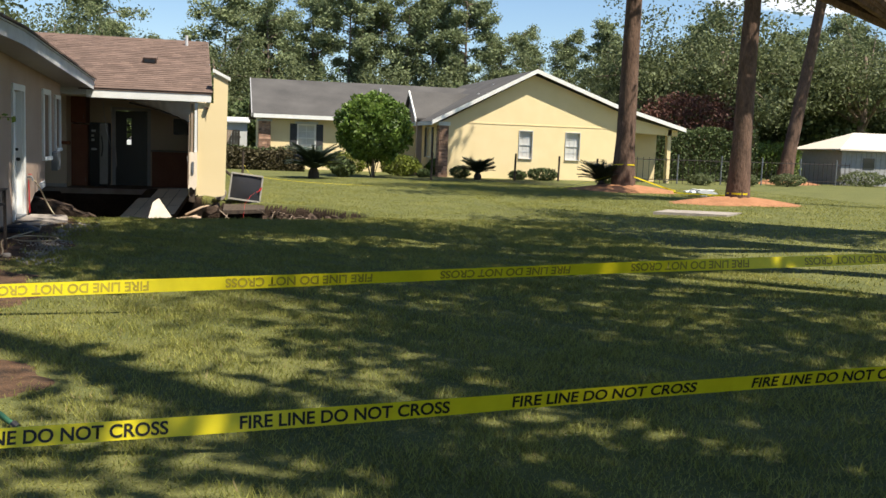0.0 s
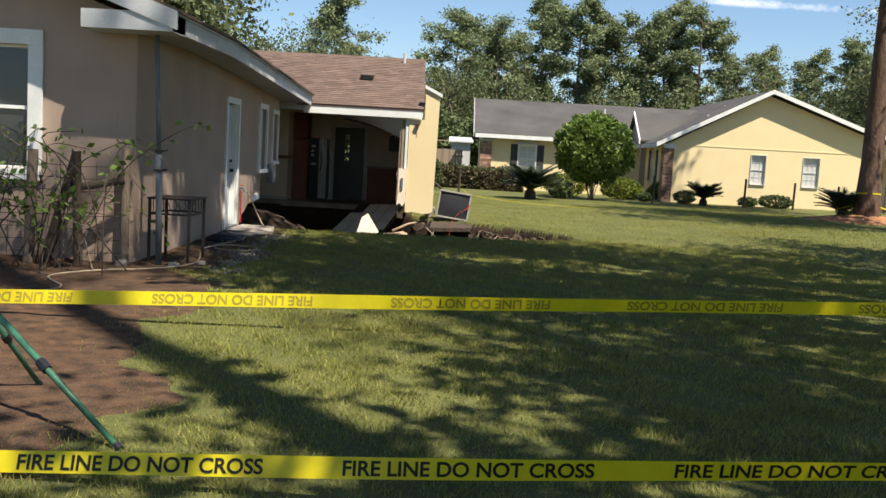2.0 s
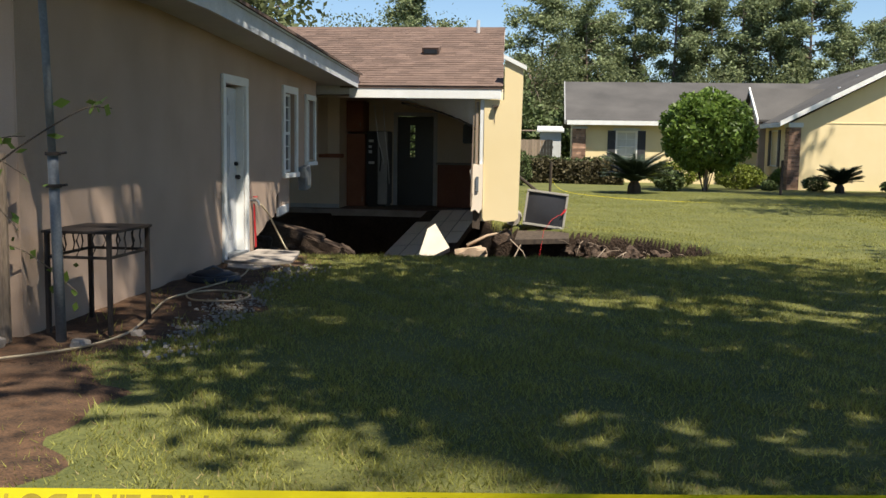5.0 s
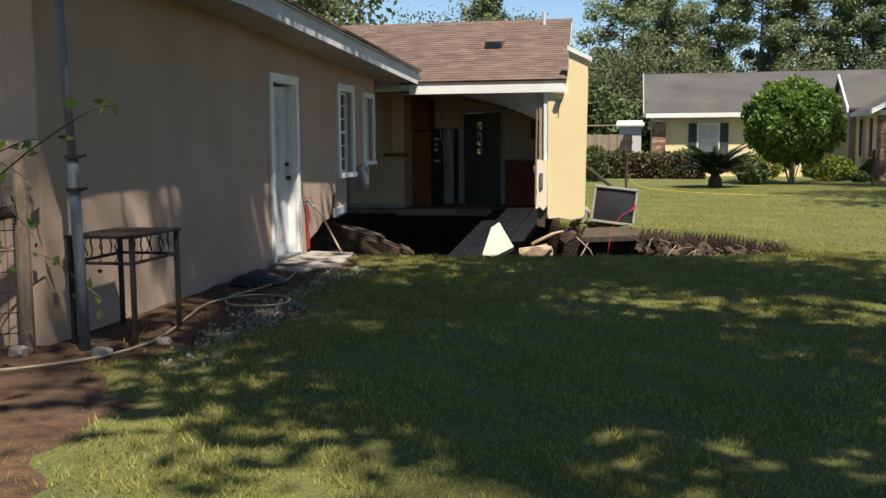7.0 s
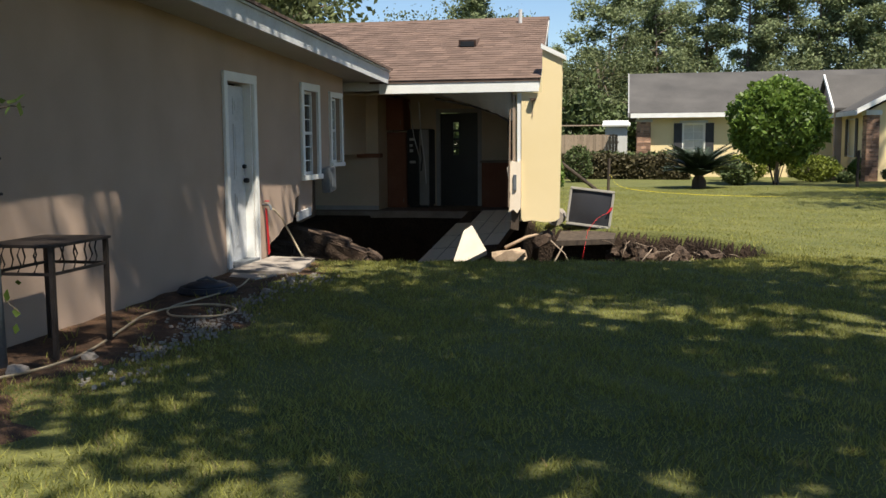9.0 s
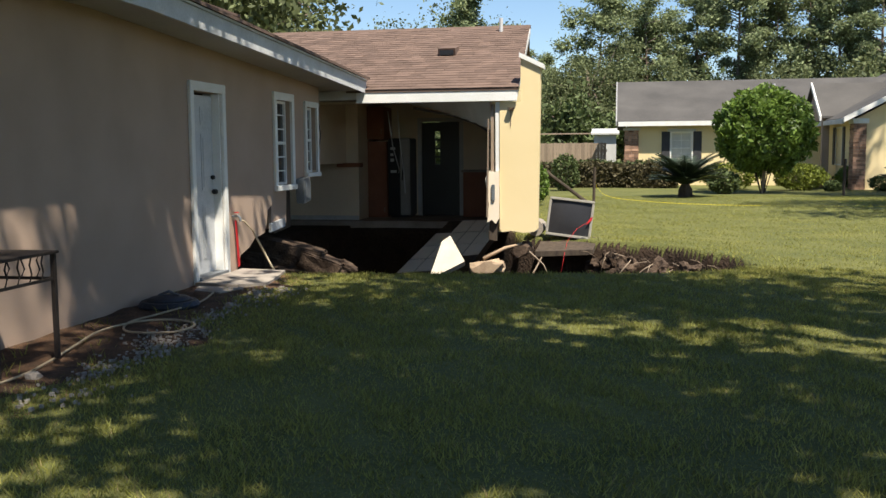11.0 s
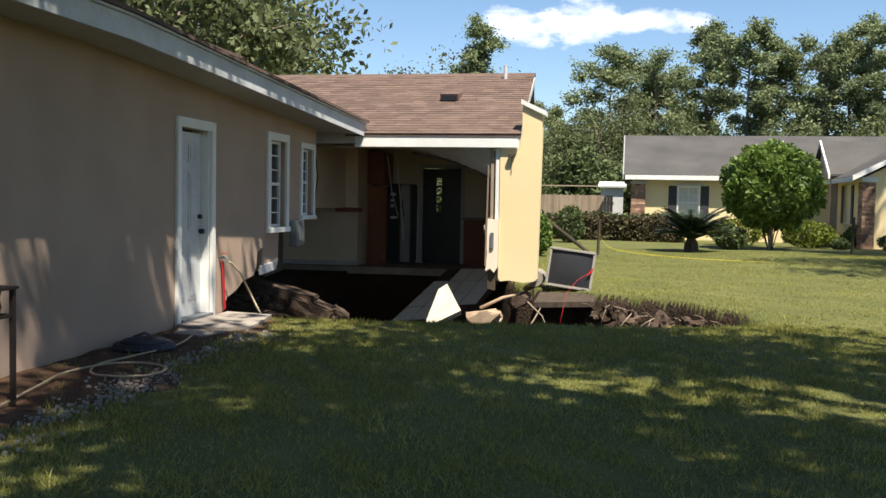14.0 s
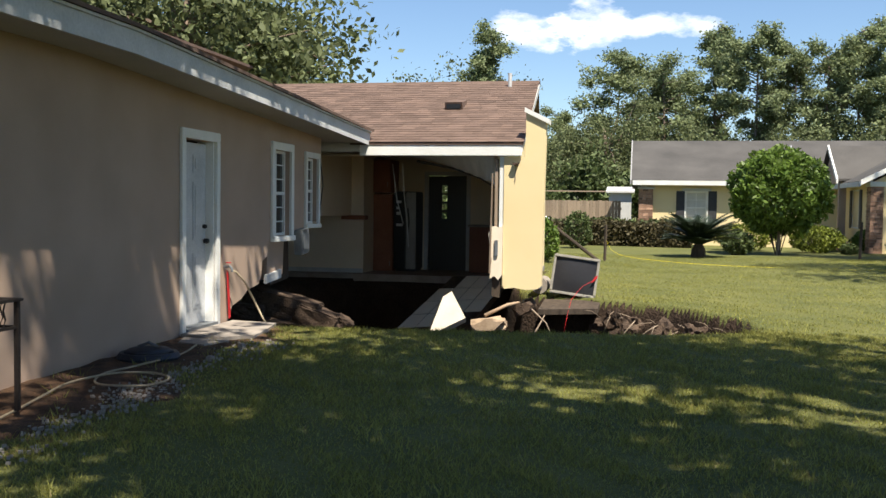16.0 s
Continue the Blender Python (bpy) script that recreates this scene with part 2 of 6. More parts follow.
def prism(points, axis, lo, hi, bm=None):
    """A plan or section polygon, extruded along an axis from lo to hi. Points are the other two coordinates in xyz order."""
    bm = bm or bmesh.new()

    def full(p, v):
        return (v, p[0], p[1]) if axis == "x" else (p[0], v, p[1]) if axis == "y" else (p[0], p[1], v)

    a = [bm.verts.new(full(p, lo)) for p in points]
    b = [bm.verts.new(full(p, hi)) for p in points]
    bm.faces.new(a)
    bm.faces.new(b[::-1])
    for i in range(len(a)):
        j = (i + 1) % len(a)
        bm.faces.new((a[j], a[i], b[i], b[j]))
    return bm


def solid(corners, bm=None):
    """A hexahedron from eight corners: four below, four above."""
    bm = bm or bmesh.new()
    v = [bm.verts.new(c) for c in corners]
    for f in ((3, 2, 1, 0), (4, 5, 6, 7), (0, 1, 5, 4), (1, 2, 6, 5), (2, 3, 7, 6), (3, 0, 4, 7)):
        bm.faces.new([v[i] for i in f])
    return bm


def tube(points, radii, n=8, bm=None):
    """A round tube through points, with a radius at each."""
    bm = bm or bmesh.new()
    pts = [Vector(p) for p in points]
    radii = radii if isinstance(radii, (list, tuple)) else [radii] * len(pts)
    rings = []
    for i, p in enumerate(pts):
        d = (pts[min(i + 1, len(pts) - 1)] - pts[max(i - 1, 0)]).normalized()
        side = d.cross(Vector((0, 0, 1)) if abs(d.z) < 0.95 else Vector((1, 0, 0))).normalized()
        up = side.cross(d)
        rings.append([bm.verts.new(p + radii[i] * (math.cos(k * math.tau / n) * side + math.sin(k * math.tau / n) * up)) for k in range(n)])
    for a, b in zip(rings, rings[1:]):
        for k in range(n):
            bm.faces.new((a[k], a[(k + 1) % n], b[(k + 1) % n], b[k]))
    bm.faces.new(rings[0][::-1])
    bm.faces.new(rings[-1])
    return bm


def lump(centre, size, seed, bm=None, rough=0.25, turn=None, level=2, blunt=0.8):
    """A broken, irregular chunk."""
    bm = bm or bmesh.new()
    r = bmesh.ops.create_icosphere(bm, subdivisions=level, radius=1.0)
    for v in r["verts"]:
        k = 1 + rough * noise.noise(v.co * 1.7 + Vector((seed * 7.1, seed, 0))) * 2
        c = Vector([max(-blunt, min(blunt, q)) for q in v.co * k])
        c = Vector((c.x * size[0], c.y * size[1], c.z * size[2]))
        v.co = (turn @ c if turn else c) + Vector(centre)
    return bm


def cards(name, verts, material, parent=None, label="", kind="", at=None):
    """Many leaves or blades of three or four corners as one mesh; verts is an (n, corners, 3) array."""
    verts = np.asarray(verts, float)
    n, k = verts.shape[:2]
    off = base_of(parent) if parent is not None else Vector(at or (0, 0, 0))
    flat = (verts - np.array(off)).reshape(-1, 3)
    me = bpy.data.meshes.new(name)
    me.vertices.add(k * n)
    me.vertices.foreach_set("co", flat.ravel())
    me.loops.add(k * n)
    me.loops.foreach_set("vertex_index", np.arange(k * n))
    me.polygons.add(n)
    me.polygons.foreach_set("loop_start", np.arange(0, k * n, k))
    me.update()
    me.validate()
    me.materials.append(M[material])
    ob = new(name, me)
    if parent is not None:
        ob.parent = parent
    else:
        ob.location = off
    return tagged(ob, label, kind=kind)


def leaf_cards(centres, size, rng, narrow=0.5, flat=0.0):
    """Pointed leaves in random attitudes at the centres."""
    n = len(centres)
    a = rng.normal(size=(n, 3))
    a[:, 2] *= 1 - flat
    a /= np.linalg.norm(a, axis=1, keepdims=True)
    b = np.cross(a, rng.normal(size=(n, 3)))
    b /= np.linalg.norm(b, axis=1, keepdims=True)
    s = (size * rng.uniform(0.6, 1.3, size=(n, 1)))
    c = np.asarray(centres)
    return np.stack([c - a * s, c - b * s * narrow, c + a * s, c + b * s * narrow], axis=1)


# ---- ground with the sinkhole ----
HOLE = [(0.25, 1.45), (0.85, 1.15), (1.6, 1.2), (2.4, 1.3), (3.5, 1.45), (4.6, 1.65), (5.6, 2.0), (6.15, 2.8), (5.95, 3.9), (5.3, 4.8),
        (4.6, 5.45), (3.75, 5.9), (2.9, 6.2), (2.45, 7.6), (1.2, 8.35), (-0.6, 8.3), (-1.3, 6.5), (-1.2, 4.0), (-0.75, 2.3), (-0.3, 1.5)]
HX, HY = np.array([p[0] for p in HOLE]), np.array([p[1] for p in HOLE])


def hole_depth(x, y):
    """How far inside the rim a place of the plan lies; negative outside."""
    best, inside = np.full(np.shape(x), 1e9), np.zeros(np.shape(x), bool)
    for i in range(len(HX)):
        ax, ay, bx, by = HX[i], HY[i], HX[(i + 1) % len(HX)], HY[(i + 1) % len(HX)]
        t = np.clip(((x - ax) * (bx - ax) + (y - ay) * (by - ay)) / ((bx - ax) ** 2 + (by - ay) ** 2), 0, 1)
        best = np.minimum(best, np.hypot(x - ax - t * (bx - ax), y - ay - t * (by - ay)))
        cross = ((ay > y) != (by > y)) & (x < (bx - ax) * (y - ay) / (by - ay + 1e-12) + ax)
        inside ^= cross
    return np.where(inside, best, -best)


def swell(x, y):
    return 0.03 * np.sin(x * 0.35 + 1.0) * np.sin(y * 0.27) + 0.012 * np.sin(x * 1.3) * np.cos(y * 1.1)


def ground_height(x, y):
    x, y = np.asarray(x, float), np.asarray(y, float)
    d = hole_depth(x, y)
    wob = 0.10 * np.sin(7.1 * x + 2.0 * y) + 0.08 * np.sin(3.3 * y - 5.0 * x) + 0.012 * np.sin(13 * x) * np.sin(11 * y)
    k = np.clip((d + 0.28 * wob) / 0.46, 0, 1)
    k = k * k * (3 - 2 * k)
    flat = np.clip((np.hypot(x - 6, y + 2) - 30) / 40, 0, 1)
    return swell(x, y) * (1 - flat) - k * (2.6 + 1.6 * wob)


def axis_steps(lo, hi, step, far, grow):
    inner = list(np.arange(lo, hi + 1e-6, step))
    s, v, out = step, hi, []
    while v < far:
        s *= grow
        v += s
        out.append(v)
    s, v, back = step, lo, []
    while v > -far:
        s *= grow
        v -= s
        back.append(v)
    return np.array(back[::-1] + inner + out)


gx, gy = axis_steps(-2.0, 7.0, 0.05, 900, 1.12), axis_steps(0.4, 9.4, 0.05, 900, 1.12)
GX, GY = np.meshgrid(gx, gy, indexing="ij")
GZ = ground_height(GX, GY)
ground_mesh = bpy.data.meshes.new("ground")
nx, ny = len(gx), len(gy)
idx = np.arange(nx * ny).reshape(nx, ny)
quads = np.stack([idx[:-1, :-1], idx[1:, :-1], idx[1:, 1:], idx[:-1, 1:]], -1).reshape(-1, 4)
ground_mesh.from_pydata(np.stack([GX, GY, GZ], -1).reshape(-1, 3).tolist(), [], quads.tolist())
ground_mesh.materials.append(M["grass"])
ground_mesh.materials.append(M["soil"])
ground_mesh.materials.append(M["straw"])
fc = np.stack([GX, GY, GZ], -1).reshape(-1, 3)[quads].mean(1)
bed_edge = 1.05 + 0.25 * np.sin(fc[:, 1] * 1.7) + 0.12 * np.sin(fc[:, 1] * 4.1)
kind_of = np.where((hole_depth(fc[:, 0], fc[:, 1]) > -0.4) & (fc[:, 2] < -0.07), 1, 0)
kind_of = np.where((fc[:, 1] > 5.9) & (fc[:, 1] < 12) & (fc[:, 0] < 2.7) & (fc[:, 0] > -4), 1, kind_of)
ground_mesh.polygons.foreach_set("material_index", kind_of)
ground_mesh.polygons.foreach_set("use_smooth", [True] * len(quads))
ground = tagged(new("ground", ground_mesh), "mown green lawn broken open by a sinkhole of dark soil", "ground", kind="structure")


def on_ground(x, y):
    return float(ground_height(x, y))


# ---- soil bed along the house ----
def bed(name, xs, ys, edge, material, label, lift=0.015):
    bm = bmesh.new()
    rows = []
    for y in ys:
        lo, hi = edge(y)
        row = []
        for k in range(xs + 1):
            x = lo + (hi - lo) * k / xs
            drop = 0.03 if k in (0, xs) else 0.0
            row.append(bm.verts.new((x, y, on_ground(x, y) + lift - drop + 0.02 * noise.noise(Vector((x * 3, y * 3, 0))))))
        rows.append(row)
    for a, b in zip(rows, rows[1:]):
        for k in range(xs):
            bm.faces.new((a[k], a[k + 1], b[k + 1], b[k]))
    return part(name, bm, material, None, label, kind="structure", smooth=True, at=(0, 0, 0))


def house_bed_edge(y):
    return -3.2, 1.05 + 0.22 * math.sin(y * 1.7) + 0.12 * math.sin(y * 4.3) + 0.05 * math.sin(y * 11) - (0.35 if y > 0.2 else 0) + min(0.3, max(0, -4.6 - y) * 0.25) + min(0.7, max(0, -6.5 - y) * 0.2)


bed("soil_bed", 26, [-12.5 + 0.12 * i for i in range(115)], house_bed_edge, "straw", "bare soil bed strewn with pine straw beside the wall")

# ---- main house ----
EAVE_Y0, EAVE_Y1 = -4.7, 5.2


def eave_z(y):
    """Underside of the eave: level by the corner, sagging towards the hole."""
    return 2.64 - 0.29 * max(0.0, min(1.0, (y + 1.8) / 6.9))


house = thing("house", (0, -4.25, 0), "tan stucco house with grey eaves, its far end torn open above the sinkhole", "house", kind="structure")
W = -0.2                                                  # inner face of the wall
for outline in (
        [(-4.25, -0.4), (0.09, -0.4), (0.09, 2.62), (-4.25, 2.68)],
        [(0.09, 2.07), (0.83, 2.07), (0.83, 2.57), (0.09, 2.62)],
        [(0.09, -0.4), (0.83, -0.4), (0.83, 0.08), (0.09, 0.08)],
        [(0.83, -0.4), (1.12, -0.35), (1.16, -0.02), (1.31, 0.2), (1.6, 0.27), (1.78, 0.36), (2.12, 0.40), (2.2, 0.5), (2.24, 0.68), (2.42, 0.74), (2.47, 0.9), (2.6, 0.92), (2.6, 2.5), (0.83, 2.57)],
        [(2.6, 2.10), (3.18, 2.10), (3.18, 2.48), (2.6, 2.5)],
        [(3.18, 0.98), (3.3, 0.9), (3.42, 1.0), (3.62, 0.93), (3.84, 1.05), (3.84, 2.45), (3.18, 2.48)],
        [(3.84, 2.06), (4.3, 2.06), (4.3, 2.42), (3.84, 2.45)],
        [(4.3, 1.15), (4.42, 1.3), (4.5, 2.1), (4.5, 2.42), (4.3, 2.42)],
):
    part("wall", prism(outline, "x", W, 0.0), "stucco", house, "tan stucco long wall in patchy shade")
part("corner_pilaster", box((0.001, -4.248, -0.3), (0.012, -3.95, 2.66)), "stucco", house)

# gable end that faces the lawn's near side, with a window
bm = bmesh.new()
prism([(-9.0, -0.4), (-2.1, -0.4), (-2.1, 3.5), (-4.4, 4.3), (-9.0, 2.7)], "y", -4.25, -4.05, bm)
prism([(-2.1, -0.4), (-1.23, -0.4), (-1.23, 1.0), (-2.1, 1.0)], "y", -4.25, -4.05, bm)
prism([(-2.1, 2.42), (-1.23, 2.42), (-1.23, 3.2), (-2.1, 3.5)], "y", -4.25, -4.05, bm)
prism([(-1.23, -0.4), (-0.201, -0.4), (-0.201, 2.85), (-1.23, 3.2)], "y", -4.25, -4.05, bm)
part("gable_wall", bm, "stucco", house)
part("back_wall", box((-9.2, -4.25, -0.4), (-9.0, 12.5, 2.9)), "stucco", house)
part("inner_wall", box((-4.2, -4.05, -0.4), (-4.1, 5.0, 2.6)), "cream", house)


def framed_window(parent, axis, plane, a0, a1, z0, z1, out, trim=0.08, rows=3, cols=2, split=True, trim_mat="white", pane_mat="pane", sill=True, name="window"):
    """A sash window with casing, sashes, muntins and panes. axis: the wall's normal axis; out: +1 or -1, the side that faces outdoors."""
    def slab(u0, u1, w0, w1, d0, d1, bm=None, bevel=0.0):
        lo, hi = sorted((plane + out * d0, plane + out * d1))
        return box((lo, u0, w0), (hi, u1, w1), bm, bevel) if axis == "x" else box((u0, lo, w0), (u1, hi, w1), bm, bevel)

    centre = ((plane, (a0 + a1) / 2, z0) if axis == "x" else ((a0 + a1) / 2, plane, z0))
    w = new(name)
    w.parent = parent
    w.location = Vector(centre) - base_of(parent)
    for nm, args in (("casing_top", (a0 - trim, a1 + trim, z1, z1 + trim)), ("casing_side", (a0 - trim, a0, z0, z1)), ("casing_side", (a1, a1 + trim, z0, z1))):
        part(nm, slab(*args, 0.0, 0.035, bevel=0.005), trim_mat, w)
    if sill:
        part("sill", slab(a0 - trim, a1 + trim, z0 - trim * 0.7, z0, 0.0, 0.06, bevel=0.006), trim_mat, w)
    bm = bmesh.new()
    f = 0.035
    zm = (z0 + z1) / 2
    for u0, u1, w0, w1 in ((a0, a1, z0, z0 + f), (a0, a1, z1 - f, z1), (a0, a0 + f, z0 + f, z1 - f), (a1 - f, a1, z0 + f, z1 - f)) + (((a0 + f, a1 - f, zm - 0.02, zm + 0.02),) if split else ()):
        slab(u0, u1, w0, w1, -0.11, -0.06, bm)
    part("sash", bm, trim_mat, w)
    bm = bmesh.new()
    for c in range(1, cols):
        u = a0 + (a1 - a0) * c / cols
        slab(u - 0.009, u + 0.009, z0 + f, z1 - f, -0.105, -0.075, bm)
    for r in range(1, 2 * rows):
        z = z0 + (z1 - z0) * r / (2 * rows)
        if abs(z - zm) > 0.05:
            slab(a0 + f, a1 - f, z - 0.008, z + 0.008, -0.104, -0.076, bm)
    if cols > 1 or rows > 1:
        part("muntin", bm, trim_mat, w)
    else:
        bm.free()
    for w0, w1 in ((z0 + f, zm - 0.02), (zm + 0.02, z1 - f)):
        part("pane", slab(a0 + f, a1 - f, w0, w1, -0.095, -0.09), pane_mat, w)
    return w


framed_window(house, "x", 0.0, 2.6, 3.18, 0.98, 2.10, 1, trim=0.1)
framed_window(house, "x", 0.0, 3.84, 4.3, 1.12, 2.06, 1)
framed_window(house, "y", -4.25, -2.1, -1.23, 1.0, 2.42, -1, trim=0.17, rows=1, cols=1, trim_mat="white")

# side door
side_door = new("door")
side_door.parent = house
side_door.location = Vector((0, 0.46, 0.08)) - base_of(house)
part("casing_side", box((0.0, 0.0, 0.02), (0.035, 0.09, 2.07), bevel=0.006), "white", side_door)
part("casing_side", box((0.0, 0.83, 0.02), (0.035, 0.92, 2.07), bevel=0.006), "white", side_door)
part("casing_top", box((0.0, 0.0, 2.07), (0.037, 0.92, 2.17), bevel=0.006), "white", side_door)
part("jamb", box((-0.19, 0.80, 0.08), (-0.001, 0.83, 2.07)), "white", side_door)
bm = box((-0.13, 0.092, 0.085), (-0.09, 0.80, 2.04), bevel=0.003)
for z0, z1 in ((0.25, 0.85), (1.0, 1.62), (1.72, 1.92)):
    for y0, y1 in ((0.19, 0.41), (0.48, 0.70)):
        box((-0.092, y0, z0), (-0.082, y1, z1), bm, 0.004)
        box((-0.084, y0 + 0.04, z0 + 0.04), (-0.076, y1 - 0.04, z1 - 0.04), bm, 0.003)
leaf = part("leaf", bm, "greywhite", side_door, "white six-panel door, shut")
part("knob", lump((-0.05, 0.74, 0.98), (0.04, 0.035, 0.035), 1, rough=0.0), "black", side_door)
part("deadbolt", lump((-0.07, 0.74, 1.14), (0.03, 0.03, 0.03), 1, rough=0.0), "black", side_door)
part("threshold", box((-0.15, 0.09, 0.05), (0.05, 0.83, 0.085)), "galv", side_door)

# eave: soffit, fascia, roof edge
def eave_strip(x0, x1, dz0, dz1, steps=14, y0=EAVE_Y0, y1=EAVE_Y1):
    bm = bmesh.new()
    rings = []
    for i in range(steps + 1):
        y = y0 + (y1 - y0) * i / steps
        z = eave_z(y)
        rings.append([bm.verts.new(c) for c in ((x0, y, z + dz0), (x1, y, z + dz0), (x1, y, z + dz1), (x0, y, z + dz1))])
    for a, b in zip(rings, rings[1:]):
        for k in range(4):
            bm.faces.new((a[k], a[(k + 1) % 4], b[(k + 1) % 4], b[k]))
    bm.faces.new(rings[0][::-1])
    bm.faces.new(rings[-1])
    return bm


part("soffit", eave_strip(-0.19, 0.52, 0.0, 0.02), "soffit", house)
part("fascia", eave_strip(0.52, 0.55, -0.03, 0.15), "greywhite", house, "weathered white fascia board")
part("drip_edge", eave_strip(0.535, 0.575, 0.152, 0.175), "greywhite", house)
RS = 0.36                                                 # pitch of the main roof
bm = bmesh.new()
ring = []
for i in range(15):
    y = EAVE_Y0 - 0.05 + (EAVE_Y1 + 0.1 - EAVE_Y0) * i / 14
    z = eave_z(y) + 0.175
    ring.append([bm.verts.new(c) for c in ((0.60, y, z), (-4.4, y, z + 5.0 * RS), (-4.4, y, z + 5.0 * RS + 0.05), (0.60, y, z + 0.035))])
for a, b in zip(ring, ring[1:]):
    for k in range(4):
        bm.faces.new((a[k], a[(k + 1) % 4], b[(k + 1) % 4], b[k]))
bm.faces.new(ring[0][::-1])
bm.faces.new(ring[-1])
part("roof", bm, "shingle", house, "brown shingle roof slope")
part("roof_rear", solid([(-9.4, -4.75, 2.7), (-4.4, -4.75, 4.6), (-4.4, 12.5, 4.6), (-9.4, 12.5, 2.7), (-9.4, -4.75, 2.8), (-4.4, -4.75, 4.66), (-4.4, 12.5, 4.66), (-9.4, 12.5, 2.8)]), "shingle", house)
part("roof_far", solid([(-4.4, 5.25, 4.2), (-1.0, 5.25, 3.1), (-1.0, 12.5, 3.1), (-4.4, 12.5, 4.3), (-4.4, 5.25, 4.25), (-1.0, 5.25, 3.15), (-1.0, 12.5, 3.15), (-4.4, 12.5, 4.35)]), "shingle", house)
# boxed return of the eave at the near corner, with the rake board
part("eave_return", solid([(-0.45, -4.75, 2.60), (0.55, -4.75, 2.60), (0.55, -4.26, 2.60), (-0.45, -4.26, 2.60), (-0.45, -4.75, 2.80), (0.55, -4.75, 2.80), (0.55, -4.26, 2.80), (-0.45, -4.26, 2.80)]), "greywhite", house)
part("rake_board", solid([(-4.4, -4.77, 4.42), (0.6, -4.77, 2.62), (0.6, -4.72, 2.62), (-4.4, -4.72, 4.42), (-4.4, -4.77, 4.6), (0.6, -4.77, 2.82), (0.6, -4.72, 2.82), (-4.4, -4.72, 4.6)]), "greywhite", house)

# ---- torn wing ----
wing = thing("house_wing", (2.6, 5.7, 0), "yellow house wing with brown shingle roof, front wall fallen into the sinkhole", "house", kind="structure")
EY, EZ, RY, RZ = 5.16, 2.30, 9.0, 3.74                    # eave and ridge of the wing's roof
part("fascia", box((0.40, EY - 0.02, 2.16), (2.90, EY + 0.02, 2.33), bevel=0.006), "white", wing, "white fascia board of the wing")
part("dark_beam", solid([(-0.6, 5.0, 2.2), (0.44, 5.16, 2.22), (0.44, 5.3, 2.22), (-0.6, 5.3, 2.2), (-0.6, 5.0, 2.34), (0.44, 5.16, 2.36), (0.44, 5.3, 2.36), (-0.6, 5.3, 2.34)]), "soffit", wing)
deck = part("roof_deck", solid([(-3.6, EY - 0.03, EZ + 0.02), (2.92, EY - 0.03, EZ + 0.02), (2.74, RY, RZ - 0.05), (-3.6, RY, RZ - 0.05),
                         (-3.6, EY - 0.03, EZ + 0.06), (2.92, EY - 0.03, EZ + 0.06), (2.74, RY, RZ), (-3.6, RY, RZ)]), "shingle", wing)
part("roof_rear", solid([(-3.6, RY, RZ - 0.05), (2.74, RY, RZ - 0.05), (2.40, 13.0, 2.35), (-3.6, 13.0, 2.35),
                         (-3.6, RY, RZ), (2.74, RY, RZ), (2.40, 13.0, 2.4), (-3.6, 13.0, 2.4)]), "shingle", wing)
# shingle courses
rng = np.random.default_rng(3)
bm = bmesh.new()
slope = math.atan2(RZ - EZ - 0.06, RY - EY)
run = math.hypot(RZ - EZ - 0.06, RY - EY)
course = 0.145
for r in range(int(run / course) + 1):
    s0 = r * course
    s1 = min(s0 + course * 1.25, run)
    x = -3.5 - rng.uniform(0, 0.3)
    right = 2.93 - 0.18 * s0 / run
    while x < right:
        wd = rng.uniform(0.16, 0.36)
        x1 = min(x + wd - 0.006, right)
        lift0, lift1 = 0.006 + rng.uniform(0, 0.004), 0.001
        def rp(xx, ss, up):
            return (xx, EY - 0.04 + ss * math.cos(slope) - up * math.sin(slope), EZ + 0.062 + ss * math.sin(slope) + up * math.cos(slope))
        if x1 - x > 0.03:
            v = [bm.verts.new(c) for c in (rp(x, s0, lift0), rp(x1, s0, lift0), rp(x1, s1, lift1), rp(x, s1, lift1), rp(x, s0, 0), rp(x1, s0, 0))]
            bm.faces.new(v[:4])
            bm.faces.new((v[4], v[5], v[1], v[0]))
        x += wd
part("shingle", bm, "shingle", wing, kind="stuff")
part("ridge_cap", solid([(-3.6, RY - 0.13, RZ - 0.03), (2.76, RY - 0.13, RZ - 0.03), (2.76, RY + 0.13, RZ - 0.03), (-3.6, RY + 0.13, RZ - 0.03),
                         (-3.6, RY - 0.02, RZ + 0.03), (2.76, RY - 0.02, RZ + 0.03), (2.76, RY + 0.02, RZ + 0.03), (-3.6, RY + 0.02, RZ + 0.03)]), "shingle", wing)
vent = part("roof_vent", solid([(1.36, 7.0, 3.02), (1.66, 7.0, 3.02), (1.66, 7.4, 3.14), (1.36, 7.4, 3.14), (1.36, 6.95, 3.16), (1.66, 6.95, 3.16), (1.66, 7.4, 3.24), (1.36, 7.4, 3.24)]), "shingle", wing, "low brown roof vent")
# Mouth is a solid block; the opening's darkness is put into its black colour.
part("vent_mouth", box((1.39, 6.95, 3.05), (1.63, 6.99, 3.13)), "black", vent)
part("vent_pipe", tube([(2.25, 8.6, 3.5), (2.25, 8.6, 3.86)], 0.035), "greywhite", wing, "grey vent pipe")
